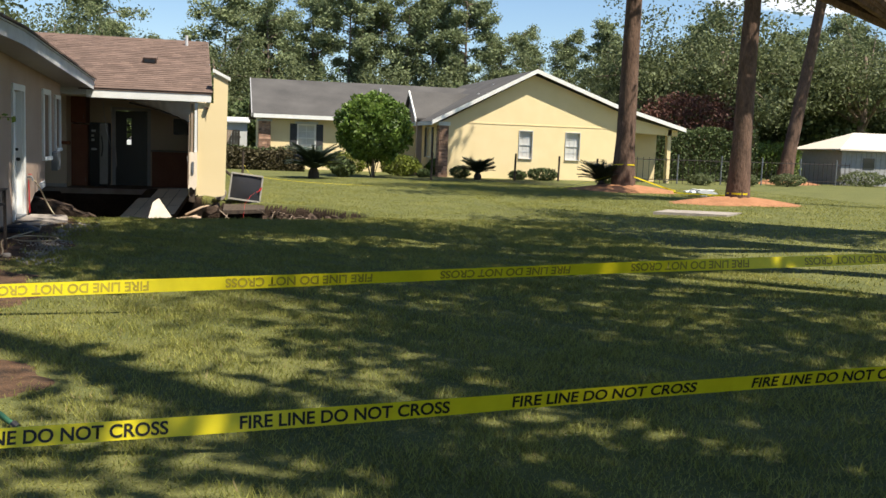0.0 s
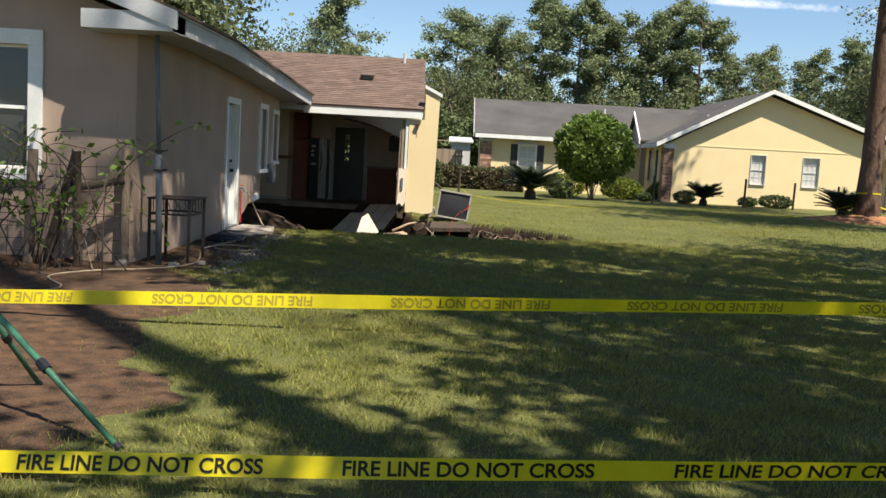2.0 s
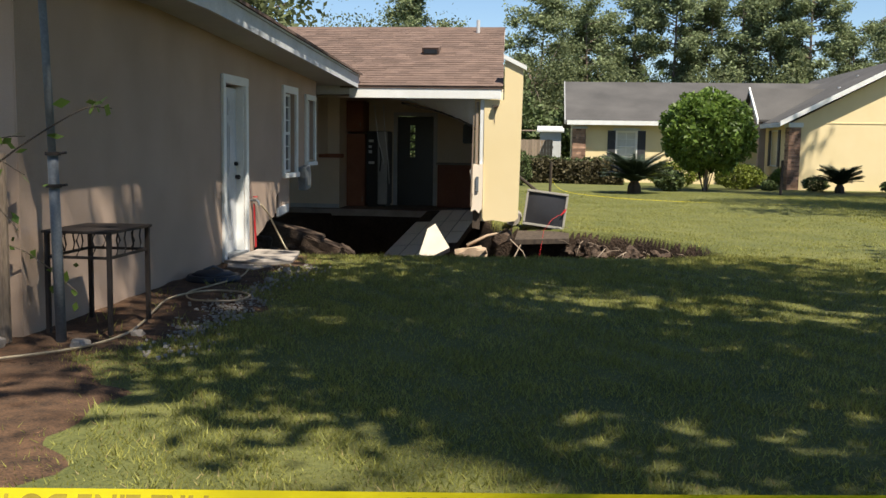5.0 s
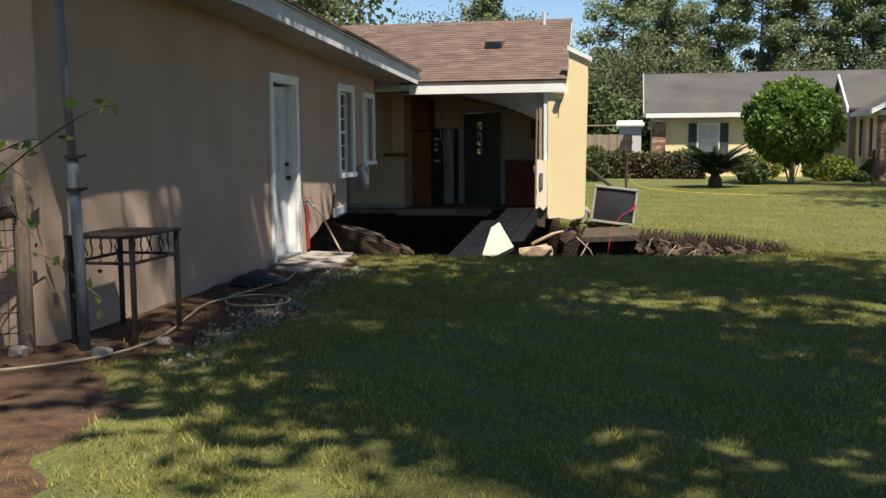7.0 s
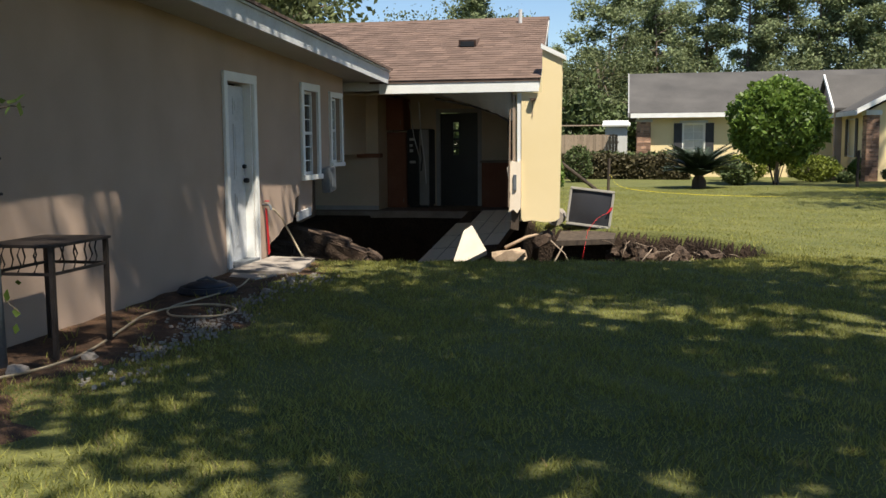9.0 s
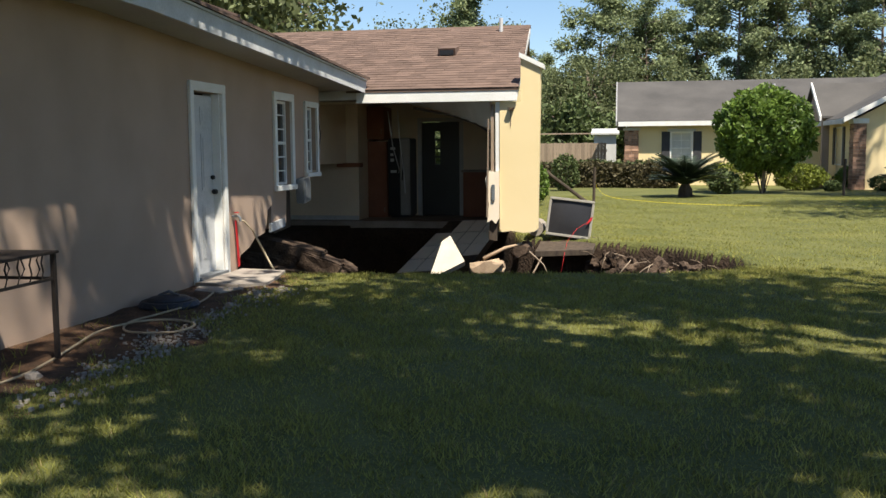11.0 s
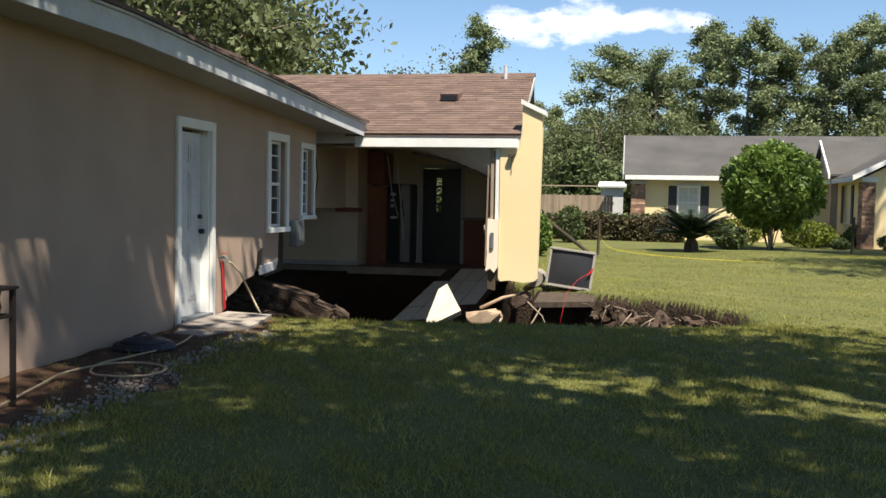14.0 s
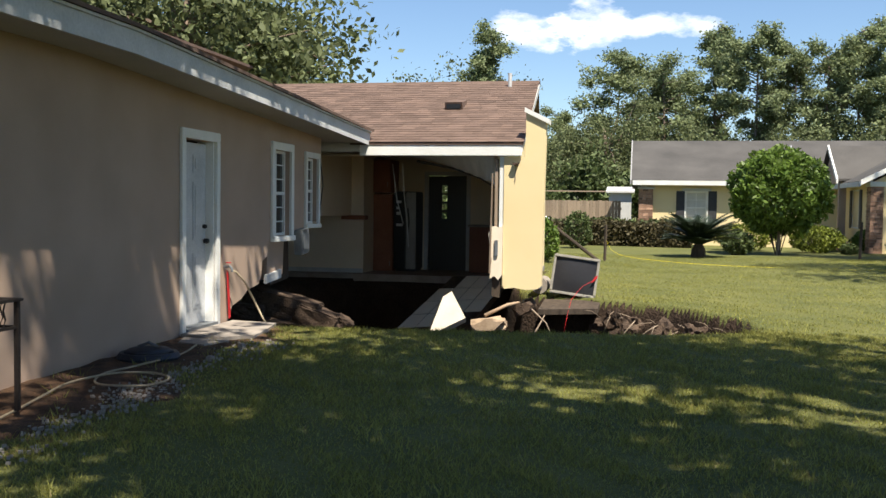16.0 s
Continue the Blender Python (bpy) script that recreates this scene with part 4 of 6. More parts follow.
def smooth_path(p, n=6):
    p = [Vector(q) for q in p]
    out = []
    for i in range(len(p) - 1):
        a, b, c, d = p[max(i - 1, 0)], p[i], p[i + 1], p[min(i + 2, len(p) - 1)]
        for k in range(n):
            t = k / n
            out.append(0.5 * ((2 * b) + (c - a) * t + (2 * a - 5 * b + 4 * c - d) * t * t + (3 * b - a - 3 * c + d) * t ** 3))
    return out + [p[-1]]


hp = [Vector((q.x, q.y, q.z + on_ground(q.x, q.y) + 0.012)) for q in smooth_path(pts)]
part("hose", tube(hp, 0.009, 8), "hose", long_hose, smooth=True)

box_e = thing("meter_box", (0.08, 3.4, 0.75), "pale blue-grey electric meter box torn loose under the window", "meter box")
bm = box((0.02, 3.3, 0.72), (0.14, 3.6, 1.06), bevel=0.01, turn=Matrix.Rotation(radians(6), 4, "X"))
part("case", bm, "galv", box_e)
part("cover", box((0.14, 3.34, 0.78), (0.155, 3.56, 1.0), bevel=0.005), "galv", box_e)
stub = thing("wall_fragment", (-0.05, 2.9, 0.42), "leftover wall fragment with white skirting below the window", "rubble")
part("panel", prism([(2.52, 0.42), (3.1, 0.46), (3.14, 0.9), (2.56, 0.92)], "x", -0.19, -0.06), "stucco", stub)
part("skirting", prism([(2.44, 0.38), (2.98, 0.42), (2.98, 0.53), (2.44, 0.49)], "x", -0.06, -0.03), "greywhite", stub)
part("inner_face", prism([(3.1, 0.3), (3.8, 0.35), (3.8, 1.0), (3.1, 0.95)], "x", -0.3, -0.24), "darkwood", stub)

# iron plant stand
table = thing("iron_plant_stand", (0.4, -3.85, 0.05), "tall narrow black wrought-iron plant stand on the soil", "plant stand")
TX0, TX1, TY0, TY1, TZ = 0.18, 0.64, -4.2, -3.55, 0.76
z0 = 0.02
for x in (TX0, TX1):
    for y in (TY0, TY1):
        part("leg", box((x - 0.016, y - 0.016, z0), (x + 0.016, y + 0.016, TZ - 0.02), bevel=0.003), "iron", table)
part("top", box((TX0 - 0.03, TY0 - 0.03, TZ - 0.02), (TX1 + 0.03, TY1 + 0.03, TZ), bevel=0.004), "iron", table, "thin black metal top")
for x in (TX0, TX1):
    part("rail", box((x - 0.008, TY0, TZ - 0.2), (x + 0.008, TY1, TZ - 0.18)), "iron", table)
    for k in range(1, 5):
        y = TY0 + (TY1 - TY0) * k / 5
        part("scroll_bar", tube([(x, y - 0.012, TZ - 0.18), (x, y + 0.012, TZ - 0.13), (x, y - 0.01, TZ - 0.07), (x, y + 0.01, TZ - 0.02)], 0.006, 6), "iron", table)
for y in (TY0, TY1):
    part("rail", box((TX0, y - 0.008, TZ - 0.2), (TX1, y + 0.008, TZ - 0.18)), "iron", table)
    for k in range(1, 4):
        x = TX0 + (TX1 - TX0) * k / 4
        part("scroll_bar", tube([(x - 0.012, y, TZ - 0.18), (x + 0.012, y, TZ - 0.13), (x - 0.01, y, TZ - 0.07), (x + 0.01, y, TZ - 0.02)], 0.006, 6), "iron", table)

pipe = thing("service_pipe", (0.32, -4.33, 0.0), "grey galvanised conduit pipe standing before the house corner", "pipe")
part("lower_pipe", tube([(0.34, -4.33, -0.05), (0.31, -4.33, 1.30)], 0.036, 12), "galv", pipe, smooth=True)
part("upper_pipe", tube([(0.31, -4.33, 1.25), (0.25, -4.33, 2.75)], 0.027, 12), "galv", pipe, smooth=True)
for z in (1.30, 1.08):
    part("clamp", tube([(0.312, -4.33, z - 0.012), (0.312, -4.33, z + 0.012)], 0.052, 12), "iron", pipe)
    part("bolt", tube([(0.35, -4.33, z), (0.41, -4.33, z + 0.01)], 0.010, 6), "iron", pipe)


def stone(c, s, seed, label="small pale rock on the soil"):
    t = thing("rock", (c[0], c[1], c[2] - s * 0.5), label, "rock", "rocks by the house")
    part("rock", lump(c, (s, s * 0.8, s * 0.7), seed), "concrete", t)


for i, (x, y, s) in enumerate(((0.56, -4.5, 0.08), (-0.02, -4.55, 0.08), (0.9, -1.2, 0.05), (0.75, -4.0, 0.06), (0.9, -0.5, 0.05))):
    stone((x, y, on_ground(x, y) + s * 0.4), s, 31 + i)

# fence corner: posts, rail, wire
fence = thing("wire_fence", (-0.4, -4.95, 0.0), "weathered timber fence posts with rusty wire mesh at the house corner", "fence")
for x, y, h, r, lean, m in ((-0.03, -4.42, 1.30, 0.05, 0.0, "wood"), (-0.48, -4.62, 1.25, 0.052, -0.02, "darkwood"), (-1.0, -4.72, 1.25, 0.06, 0.02, "wood")):
    part("post", tube([(x, y, -0.05), (x + lean, y, h * 0.5), (x + lean * 2, y, h)], [r, r * 0.97, r * 0.92], 10), m, fence)
part("brace", tube([(-0.84, -4.67, -0.03), (-0.52, -4.62, 1.22)], [0.06, 0.05], 10), "darkwood", fence)
part("rail", tube([(-0.50, -4.58, 0.85), (-0.03, -4.46, 0.95)], 0.045, 10), "darkwood", fence)
for k in range(8):
    z = 0.1 + 0.14 * k
    part("wire", tube([(-2.6, -4.92, z + 0.03 * math.sin(k * 2)), (-1.7, -4.82, z), (-1.0, -4.70, z + 0.02), (-0.48, -4.58, z), (-0.03, -4.39, z + 0.015)], 0.0035, 4), "iron", fence)
for k in range(14):
    x = -2.5 + 0.18 * k
    y = -4.9 + (0.21 * (x + 2.5) / 1.6 if x < -0.9 else 0.21 + (x + 0.9) * 0.34)
    part("wire", tube([(x, y, 0.05), (x + 0.02, y, 0.6), (x, y, 1.12)], 0.003, 4), "iron", fence)

# tangled vine over the fence
vine = thing("vine_bush", (-0.9, -5.2, 0.0), "half-bare vine with twisted stems and sparse green leaves on the fence", "shrub")
vr = np.random.default_rng(12)
centres = []
for k in range(46):
    a = vr.uniform(0, math.tau)
    p = Vector((-1.1 + vr.normal() * 0.5, -5.2 + vr.normal() * 0.25, 0.0))
    tip = p + Vector((vr.normal() * 0.75, vr.normal() * 0.4, vr.uniform(0.4, 1.6)))
    mid = (p + tip) / 2 + Vector((vr.normal() * 0.2, vr.normal() * 0.15, 0.25))
    path = smooth_path([p, mid, tip, tip + Vector((vr.uniform(-0.1, 0.5), vr.normal() * 0.15, vr.uniform(-0.35, 0.1)))], 4)
    part("stem", tube(path, [0.009 - 0.006 * i / len(path) for i in range(len(path))], 5), "darkwood" if k % 4 else "wood", vine)
    for q in path[4:]:
        for _ in range(vr.integers(0, 4)):
            centres.append(np.array(q) + vr.normal(size=3) * 0.05)
cards("leaf", leaf_cards(centres, 0.045, vr, 0.6), "bright", vine, kind="stuff")

# pale grit spilled along the bed
gr = np.random.default_rng(5)
bm = bmesh.new()
for cx, cy, n, sx, sy in ((1.0, -1.0, 90, 0.12, 0.5), (0.95, -2.6, 130, 0.12, 0.3), (1.1, -3.1, 150, 0.1, 0.35), (1.05, -3.8, 60, 0.08, 0.2), (0.9, -1.9, 60, 0.1, 0.3), (1.2, -4.4, 40, 0.15, 0.2), (1.0, -0.4, 60, 0.15, 0.15)):
    for _ in range(n):
        x, y = cx + gr.normal() * sx, cy + gr.normal() * sy
        s = gr.uniform(0.004, 0.013)
        z = on_ground(x, y) + 0.022
        box((x - s, y - s * 0.8, z - 0.012), (x + s, y + s * 0.8, z + s * 0.5), bm, 0.0, Matrix.Rotation(gr.uniform(0, 3), 4, "Z"))
tagged(part("grit", bm, "sand", None, "pale crushed stone scattered along the soil bed", kind="stuff", at=(1, -2, 0)), category="gravel")

# ---- barrier tapes ----
def tape(name, ends, sag, width, word_mat, rotated, start, pitch, label):
    """A ribbon across the lawn with printed words; rotated: hung upside down."""
    t = thing(name, ((ends[0][0] + ends[1][0]) / 2, ends[0][1], 0), label, "tape", "barrier tapes")
    A, B = Vector(ends[0]), Vector(ends[1])

    def at(u, v):
        p = A.lerp(B, u)
        tw = 0.35 * math.sin(u * 9 + A.z * 5)
        return Vector((p.x, p.y + v * math.sin(tw) + 0.02 * math.sin(u * 14), p.z - sag * 4 * u * (1 - u) + v * math.cos(tw)))

    bm = bmesh.new()
    cols = [[bm.verts.new(at(i / 120, width * (j / 4 - 0.5))) for j in range(5)] for i in range(121)]
    for a, b in zip(cols, cols[1:]):
        for j in range(4):
            bm.faces.new((a[j], b[j], b[j + 1], a[j + 1]))
    ribbon = part("ribbon", bm, "tape", t, smooth=True)
    length = (B - A).length
    curve = bpy.data.curves.new("words", "FONT")
    curve.body, curve.size, curve.offset = "FIRE LINE DO NOT CROSS", width * 0.95, width * 0.022
    holder = bpy.data.objects.new("words", curve)
    scene.collection.objects.link(holder)
    bpy.context.view_layer.update()
    flat = bpy.data.meshes.new_from_object(holder)
    bpy.data.objects.remove(holder)
    xs = [v.co.x for v in flat.vertices]
    ys = [v.co.y for v in flat.vertices]
    xm, ym = (min(xs) + max(xs)) / 2, (min(ys) + max(ys)) / 2
    s = start
    while s < length - 0.4:
        me = flat.copy()
        for v in me.vertices:
            dx, dy = (v.co.x - xm) * 1.02, v.co.y - ym
            if rotated:
                dx, dy = -dx, -dy
            p = at((s + dx) / length, dy) - base_of(ribbon)
            v.co = p + Vector((0, -0.003, 0))
        me.materials.clear()
        me.materials.append(M[word_mat])
        w = new("lettering", me)
        w.parent = ribbon
        s += pitch
    return t


tape("barrier_tape", ((-0.4, -7.87, 0.11), (12.4, -7.25, 0.57)), 0.0, 0.112, "faded", True, 0.5, 1.9, "yellow barrier tape with black print, hung upside down across the lawn")
tape("barrier_tape", ((0.4, -11.48, 0.0), (10.5, -11.48, 0.50)), 0.0, 0.09, "ink", False, 0.75, 1.35, "yellow barrier tape with black print, strung low over the grass")

# green tripod stand
stand = thing("tripod_stand", (1.4, -10.4, 0.0), "green metal tripod stand with black clamps on the lawn edge", "tripod")
top = Vector((1.18, -10.35, 0.66))
for i, foot in enumerate(((1.42, -9.95, 0.0), (0.75, -10.7, 0.0), (2.25, -11.0, 0.0))):
    f = Vector(foot)
    leg = part("leg", tube([top, top.lerp(f, 0.5), f], [0.018, 0.017, 0.014], 8), "green", stand, smooth=True)
    part("clamp", tube([top.lerp(f, 0.52), top.lerp(f, 0.57)], 0.026, 8), "black", leg)
    part("rubber_foot", tube([top.lerp(f, 0.975), f], 0.022, 8), "black", leg)
part("hub", tube([top + Vector((0, 0, -0.03)), top + Vector((0, 0, 0.06))], 0.03, 10), "black", stand)

# ---- neighbouring house ----
NY = 24.6
nb = thing("neighbour_house_wing", (12.35, NY, 0), "yellow stucco gable wing with grey shingle roof and a stone corner", "house")
prof = [(13.05, 2.62), (18.58, 4.98), (23.6, 3.55), (24.9, 3.2)]


def gable_piece(x0, x1, z0, z1=None):
    def top_at(x):
        for (xa, za), (xb, zb) in zip(prof, prof[1:]):
            if x <= xb:
                return za + (zb - za) * (x - xa) / (xb - xa)
        return prof[-1][1]
    pts = [(x0, z0), (x1, z0)] + ([(x1, z1), (x0, z1)] if z1 else [(x1, top_at(x1))] + [p for p in prof[::-1] if x0 < p[0] < x1] + [(x0, top_at(x0))])
    part("wall_strip", prism(pts, "y", NY, NY + 0.2), "yellow", nb)


gable_piece(13.05, 17.8, -0.3)
gable_piece(17.8, 18.6, -0.3, 1.0)
gable_piece(17.8, 18.6, 2.3)
gable_piece(18.6, 20.72, -0.3)
gable_piece(20.72, 21.6, -0.3, 1.0)
gable_piece(20.72, 21.6, 2.3)
gable_piece(21.6, 24.9, -0.3)
part("wall_band", box((13.9, NY - 0.015, 2.58), (24.9, NY, 2.62)), "yellow", nb)
for x0, x1 in ((17.8, 18.6), (20.72, 21.6)):
    framed_window(nb, "y", NY, x0, x1, 1.0, 2.3, -1, trim=0.04, rows=2, cols=3, trim_mat="greywhite", pane_mat="blind")
part("porch_wall", box((24.9, NY + 1.6, -0.3), (27.6, NY + 1.8, 2.8)), "yellow", nb)
part("porch_post", box((27.35, NY, -0.1), (27.6, NY + 0.25, 2.7), bevel=0.01), "yellow", nb)
part("porch_beam", solid([(24.9, NY, 2.45), (28.0, NY, 2.35), (28.0, NY + 0.2, 2.35), (24.9, NY + 0.2, 2.45), (24.9, NY, 3.15), (28.0, NY, 2.62), (28.0, NY + 0.2, 2.62), (24.9, NY + 0.2, 3.15)]), "yellow", nb)
part("side_wall", box((13.0, NY, -0.3), (13.2, 36.0, 2.6)), "yellow", nb, "yellow side wall in shade")
part("right_wall", box((27.4, NY + 1.6, -0.3), (27.6, 38.0, 2.6)), "yellow", nb)
framed_window(nb, "x", 13.0, 26.6, 27.6, 0.9, 2.3, -1, trim=0.06, rows=2, cols=2)
for y0 in (26.15, 27.72):
    part("shutter", box((12.95, y0, 0.85), (12.99, y0 + 0.36, 2.35), bevel=0.01), "shutter", nb)


def stonework(x0, x1, y0, y1, z1, seed):
    r = np.random.default_rng(seed)
    p = part("stone_pilaster", box((x0 + 0.02, y0 + 0.02, -0.2), (x1 - 0.02, y1 - 0.02, z1)), "mortar", nb)
    b = bmesh.new()
    z = 0.0
    while z < z1 - 0.04:
        h = r.uniform(0.06, 0.13)
        x = x0
        while x < x1 - 0.02:
            w = min(r.uniform(0.12, 0.34), x1 - x)
            d = r.uniform(0.0, 0.025)
            box((x + 0.006, y0 - d, z + 0.006), (x + w - 0.006, y0 + 0.05, min(z + h, z1) - 0.004), b)
            x += w
        y = y0
        while y < y1 - 0.02:
            w = min(r.uniform(0.12, 0.34), y1 - y)
            d = r.uniform(0.0, 0.025)
            box((x0 - d, y + 0.006, z + 0.006), (x0 + 0.05, y + w - 0.006, min(z + h, z1) - 0.004), b)
            y += w
        z += h
    part("stone", b, "brick", p, kind="stuff")


stonework(12.86, 13.42, NY - 0.12, NY + 0.45, 2.42, 1)
part("pilaster_cap", box((12.8, NY - 0.18, 2.42), (13.5, NY + 0.5, 2.6), bevel=0.02), "white", nb)


def roof_slab(corners, thick=0.12):
    return solid([(x, y, z - thick) for x, y, z in corners] + list(corners))


part("roof_left", roof_slab([(12.35, NY - 0.35, 2.62), (18.58, NY - 0.35, 5.22), (18.58, 38.5, 5.22), (12.35, 38.5, 2.62)]), "greyshingle", nb, "grey shingle roof slope")
part("roof_right", roof_slab([(18.58, NY - 0.35, 5.22), (23.6, NY - 0.35, 3.76), (23.6, 38.5, 3.76), (18.58, 38.5, 5.22)]), "greyshingle", nb)
part("roof_low", roof_slab([(23.6, NY - 0.35, 3.76), (28.3, NY - 0.35, 2.72), (28.3, 38.5, 2.72), (23.6, 38.5, 3.76)]), "greyshingle", nb)
for (xa, za), (xb, zb) in zip([(12.35, 2.62), (18.58, 5.22), (23.6, 3.76)], [(18.58, 5.22), (23.6, 3.76), (28.3, 2.72)]):
    part("rake_board", solid([(xa, NY - 0.40, za - 0.16), (xb, NY - 0.40, zb - 0.16), (xb, NY - 0.35, zb - 0.16), (xa, NY - 0.35, za - 0.16),
                              (xa, NY - 0.40, za + 0.03), (xb, NY - 0.40, zb + 0.03), (xb, NY - 0.35, zb + 0.03), (xa, NY - 0.35, za + 0.03)]), "white", nb)
part("fascia", box((12.30, NY - 0.35, 2.42), (12.36, 38, 2.60)), "greywhite", nb)
nb.location, nb.scale = (11.9, 25.6, 0), (0.75, 1.0, 0.93)
# front block
nb = thing("neighbour_house", (9, 32, 0), "single-storey yellow stucco house with grey shingle roof and stone corners", "house")
FY = 30.5
bm = bmesh.new()
for x0, x1, z0, z1 in ((4.75, 6.5, -0.3, 2.5), (6.5, 7.3, -0.3, 0.85), (6.5, 7.3, 2.1, 2.5), (7.3, 13.1, -0.3, 2.5)):
    box((x0, FY, z0), (x1, FY + 0.2, z1), bm)
part("front_wall", bm, "yellow", nb, "yellow stucco front wall")
part("left_gable", prism([(FY + 0.2, -0.3), (38.5, -0.3), (38.5, 2.5), (34.5, 4.3), (FY + 0.2, 2.5)], "x", 4.75, 4.95), "yellow", nb)
framed_window(nb, "y", FY, 6.5, 7.3, 0.85, 2.1, -1, trim=0.05, rows=2, cols=2, pane_mat="blind")
part("window_hood", box((6.35, FY - 0.06, 2.14), (7.45, FY, 2.24)), "greywhite", nb)
for x0 in (6.12, 7.36):
    part("shutter", box((x0, FY - 0.04, 0.8), (x0 + 0.33, FY - 0.005, 2.14), bevel=0.01), "shutter", nb)
stonework(4.66, 5.22, FY - 0.12, FY + 0.4, 2.2, 2)
part("pilaster_cap", box((4.6, FY - 0.16, 2.2), (5.28, FY + 0.3, 2.3), bevel=0.02), "greywhite", nb)
part("front_roof", roof_slab([(4.35, FY - 0.4, 2.56), (16.0, FY - 0.4, 2.56), (16.0, 34.6, 4.42), (4.35, 34.6, 4.42)]), "greyshingle", nb, "grey shingle front roof slope")
part("front_roof_rear", roof_slab([(4.35, 34.6, 4.42), (16.0, 34.6, 4.42), (16.0, 39, 2.5), (4.35, 39, 2.5)]), "greyshingle", nb)
part("front_fascia", box((4.4, FY - 0.46, 2.36), (12.3, FY - 0.41, 2.54)), "white", nb)
part("rake_board", solid([(4.30, FY - 0.4, 2.38), (4.35, FY - 0.4, 2.38), (4.35, 34.6, 4.24), (4.30, 34.6, 4.24), (4.30, FY - 0.4, 2.56), (4.35, FY - 0.4, 2.56), (4.35, 34.6, 4.44), (4.30, 34.6, 4.44)]), "shedwall", nb)
# entrance gable
part("entry_roof", roof_slab([(11.7, 28.2, 2.6), (15.5, 28.2, 2.6), (15.5, 30.0, 3.9), (11.7, 30.0, 3.9)], 0.08), "greyshingle", nb)
part("entry_roof", roof_slab([(11.7, 30.0, 3.9), (15.5, 30.0, 3.9), (15.5, 31.8, 2.6), (11.7, 31.8, 2.6)], 0.08), "greyshingle", nb)
part("entry_gable", prism([(28.4, 2.45), (31.6, 2.45), (30.0, 3.78)], "x", 11.85, 11.95), "stucco", nb)
part("rake_board", solid([(11.68, 28.1, 2.42), (11.74, 28.1, 2.42), (11.74, 30.0, 3.78), (11.68, 30.0, 3.78), (11.68, 28.1, 2.6), (11.74, 28.1, 2.6), (11.74, 30.0, 3.94), (11.68, 30.0, 3.94)]), "white", nb)
part("entry_post", box((11.85, 28.45, -0.1), (12.1, 28.7, 2.5)), "stucco", nb)
for x, y, z in ((10.8, 33.2, 3.85), (14.5, 27.5, 3.55), (15.6, 29.0, 4.1), (16.6, 27.0, 4.45)):
    part("roof_vent_pipe", tube([(x, y, z - 0.1), (x, y, z + 0.28)], 0.06, 8), "greywhite", nb)

# ---- vegetation ----
def pine_proto(seed, height, crown_base, spread, n_leaf, trunk_r, leaf="pine", size=0.22, label="tall pine with a ragged open crown"):
    r = np.random.default_rng(seed)
    t = thing("pine_tree", (0, 0, 0), label, "tree", "pines behind the houses")
    lean = r.normal(size=2) * 0.3
    spine = [Vector((lean[0] * (k / 6) ** 2, lean[1] * (k / 6) ** 2, height * 0.97 * k / 6 - 0.2)) for k in range(7)]
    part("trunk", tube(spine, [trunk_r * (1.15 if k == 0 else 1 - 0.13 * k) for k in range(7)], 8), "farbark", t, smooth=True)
    centres = []
    bm = bmesh.new()
    limbs = 36
    for k in range(limbs):
        u = k / (limbs - 1)
        z = crown_base + (height - crown_base) * u
        ang = r.uniform(0, math.tau)
        reach = spread * (0.45 + 0.75 * math.sin(min(1, 0.15 + u) * math.pi * 0.9)) * r.uniform(0.5, 1.15)
        s = Vector((lean[0] * (z / height) ** 2, lean[1] * (z / height) ** 2, z))
        e = s + Vector((math.cos(ang) * reach, math.sin(ang) * reach, reach * r.uniform(0.05, 0.45)))
        tube([s, s.lerp(e, 0.5) + Vector((0, 0, 0.15)), e], [trunk_r * 0.28, trunk_r * 0.18, trunk_r * 0.06], 5, bm)
        for q in range(int(r.integers(4, 8))):
            c = s.lerp(e, r.uniform(0.45, 1.08)) + Vector(r.normal(size=3) * np.array((0.5, 0.5, 0.28)) * spread * 0.22)
            m = max(4, int(n_leaf / (limbs * 6)))
            centres.append(np.array(c) + r.normal(size=(m, 3)) * np.array((0.44, 0.44, 0.30)) * spread * 0.30)
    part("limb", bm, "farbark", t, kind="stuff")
    cards("needle_clump", leaf_cards(np.concatenate(centres), size, r, 0.42, 0.3), leaf, t, kind="stuff")
    return t


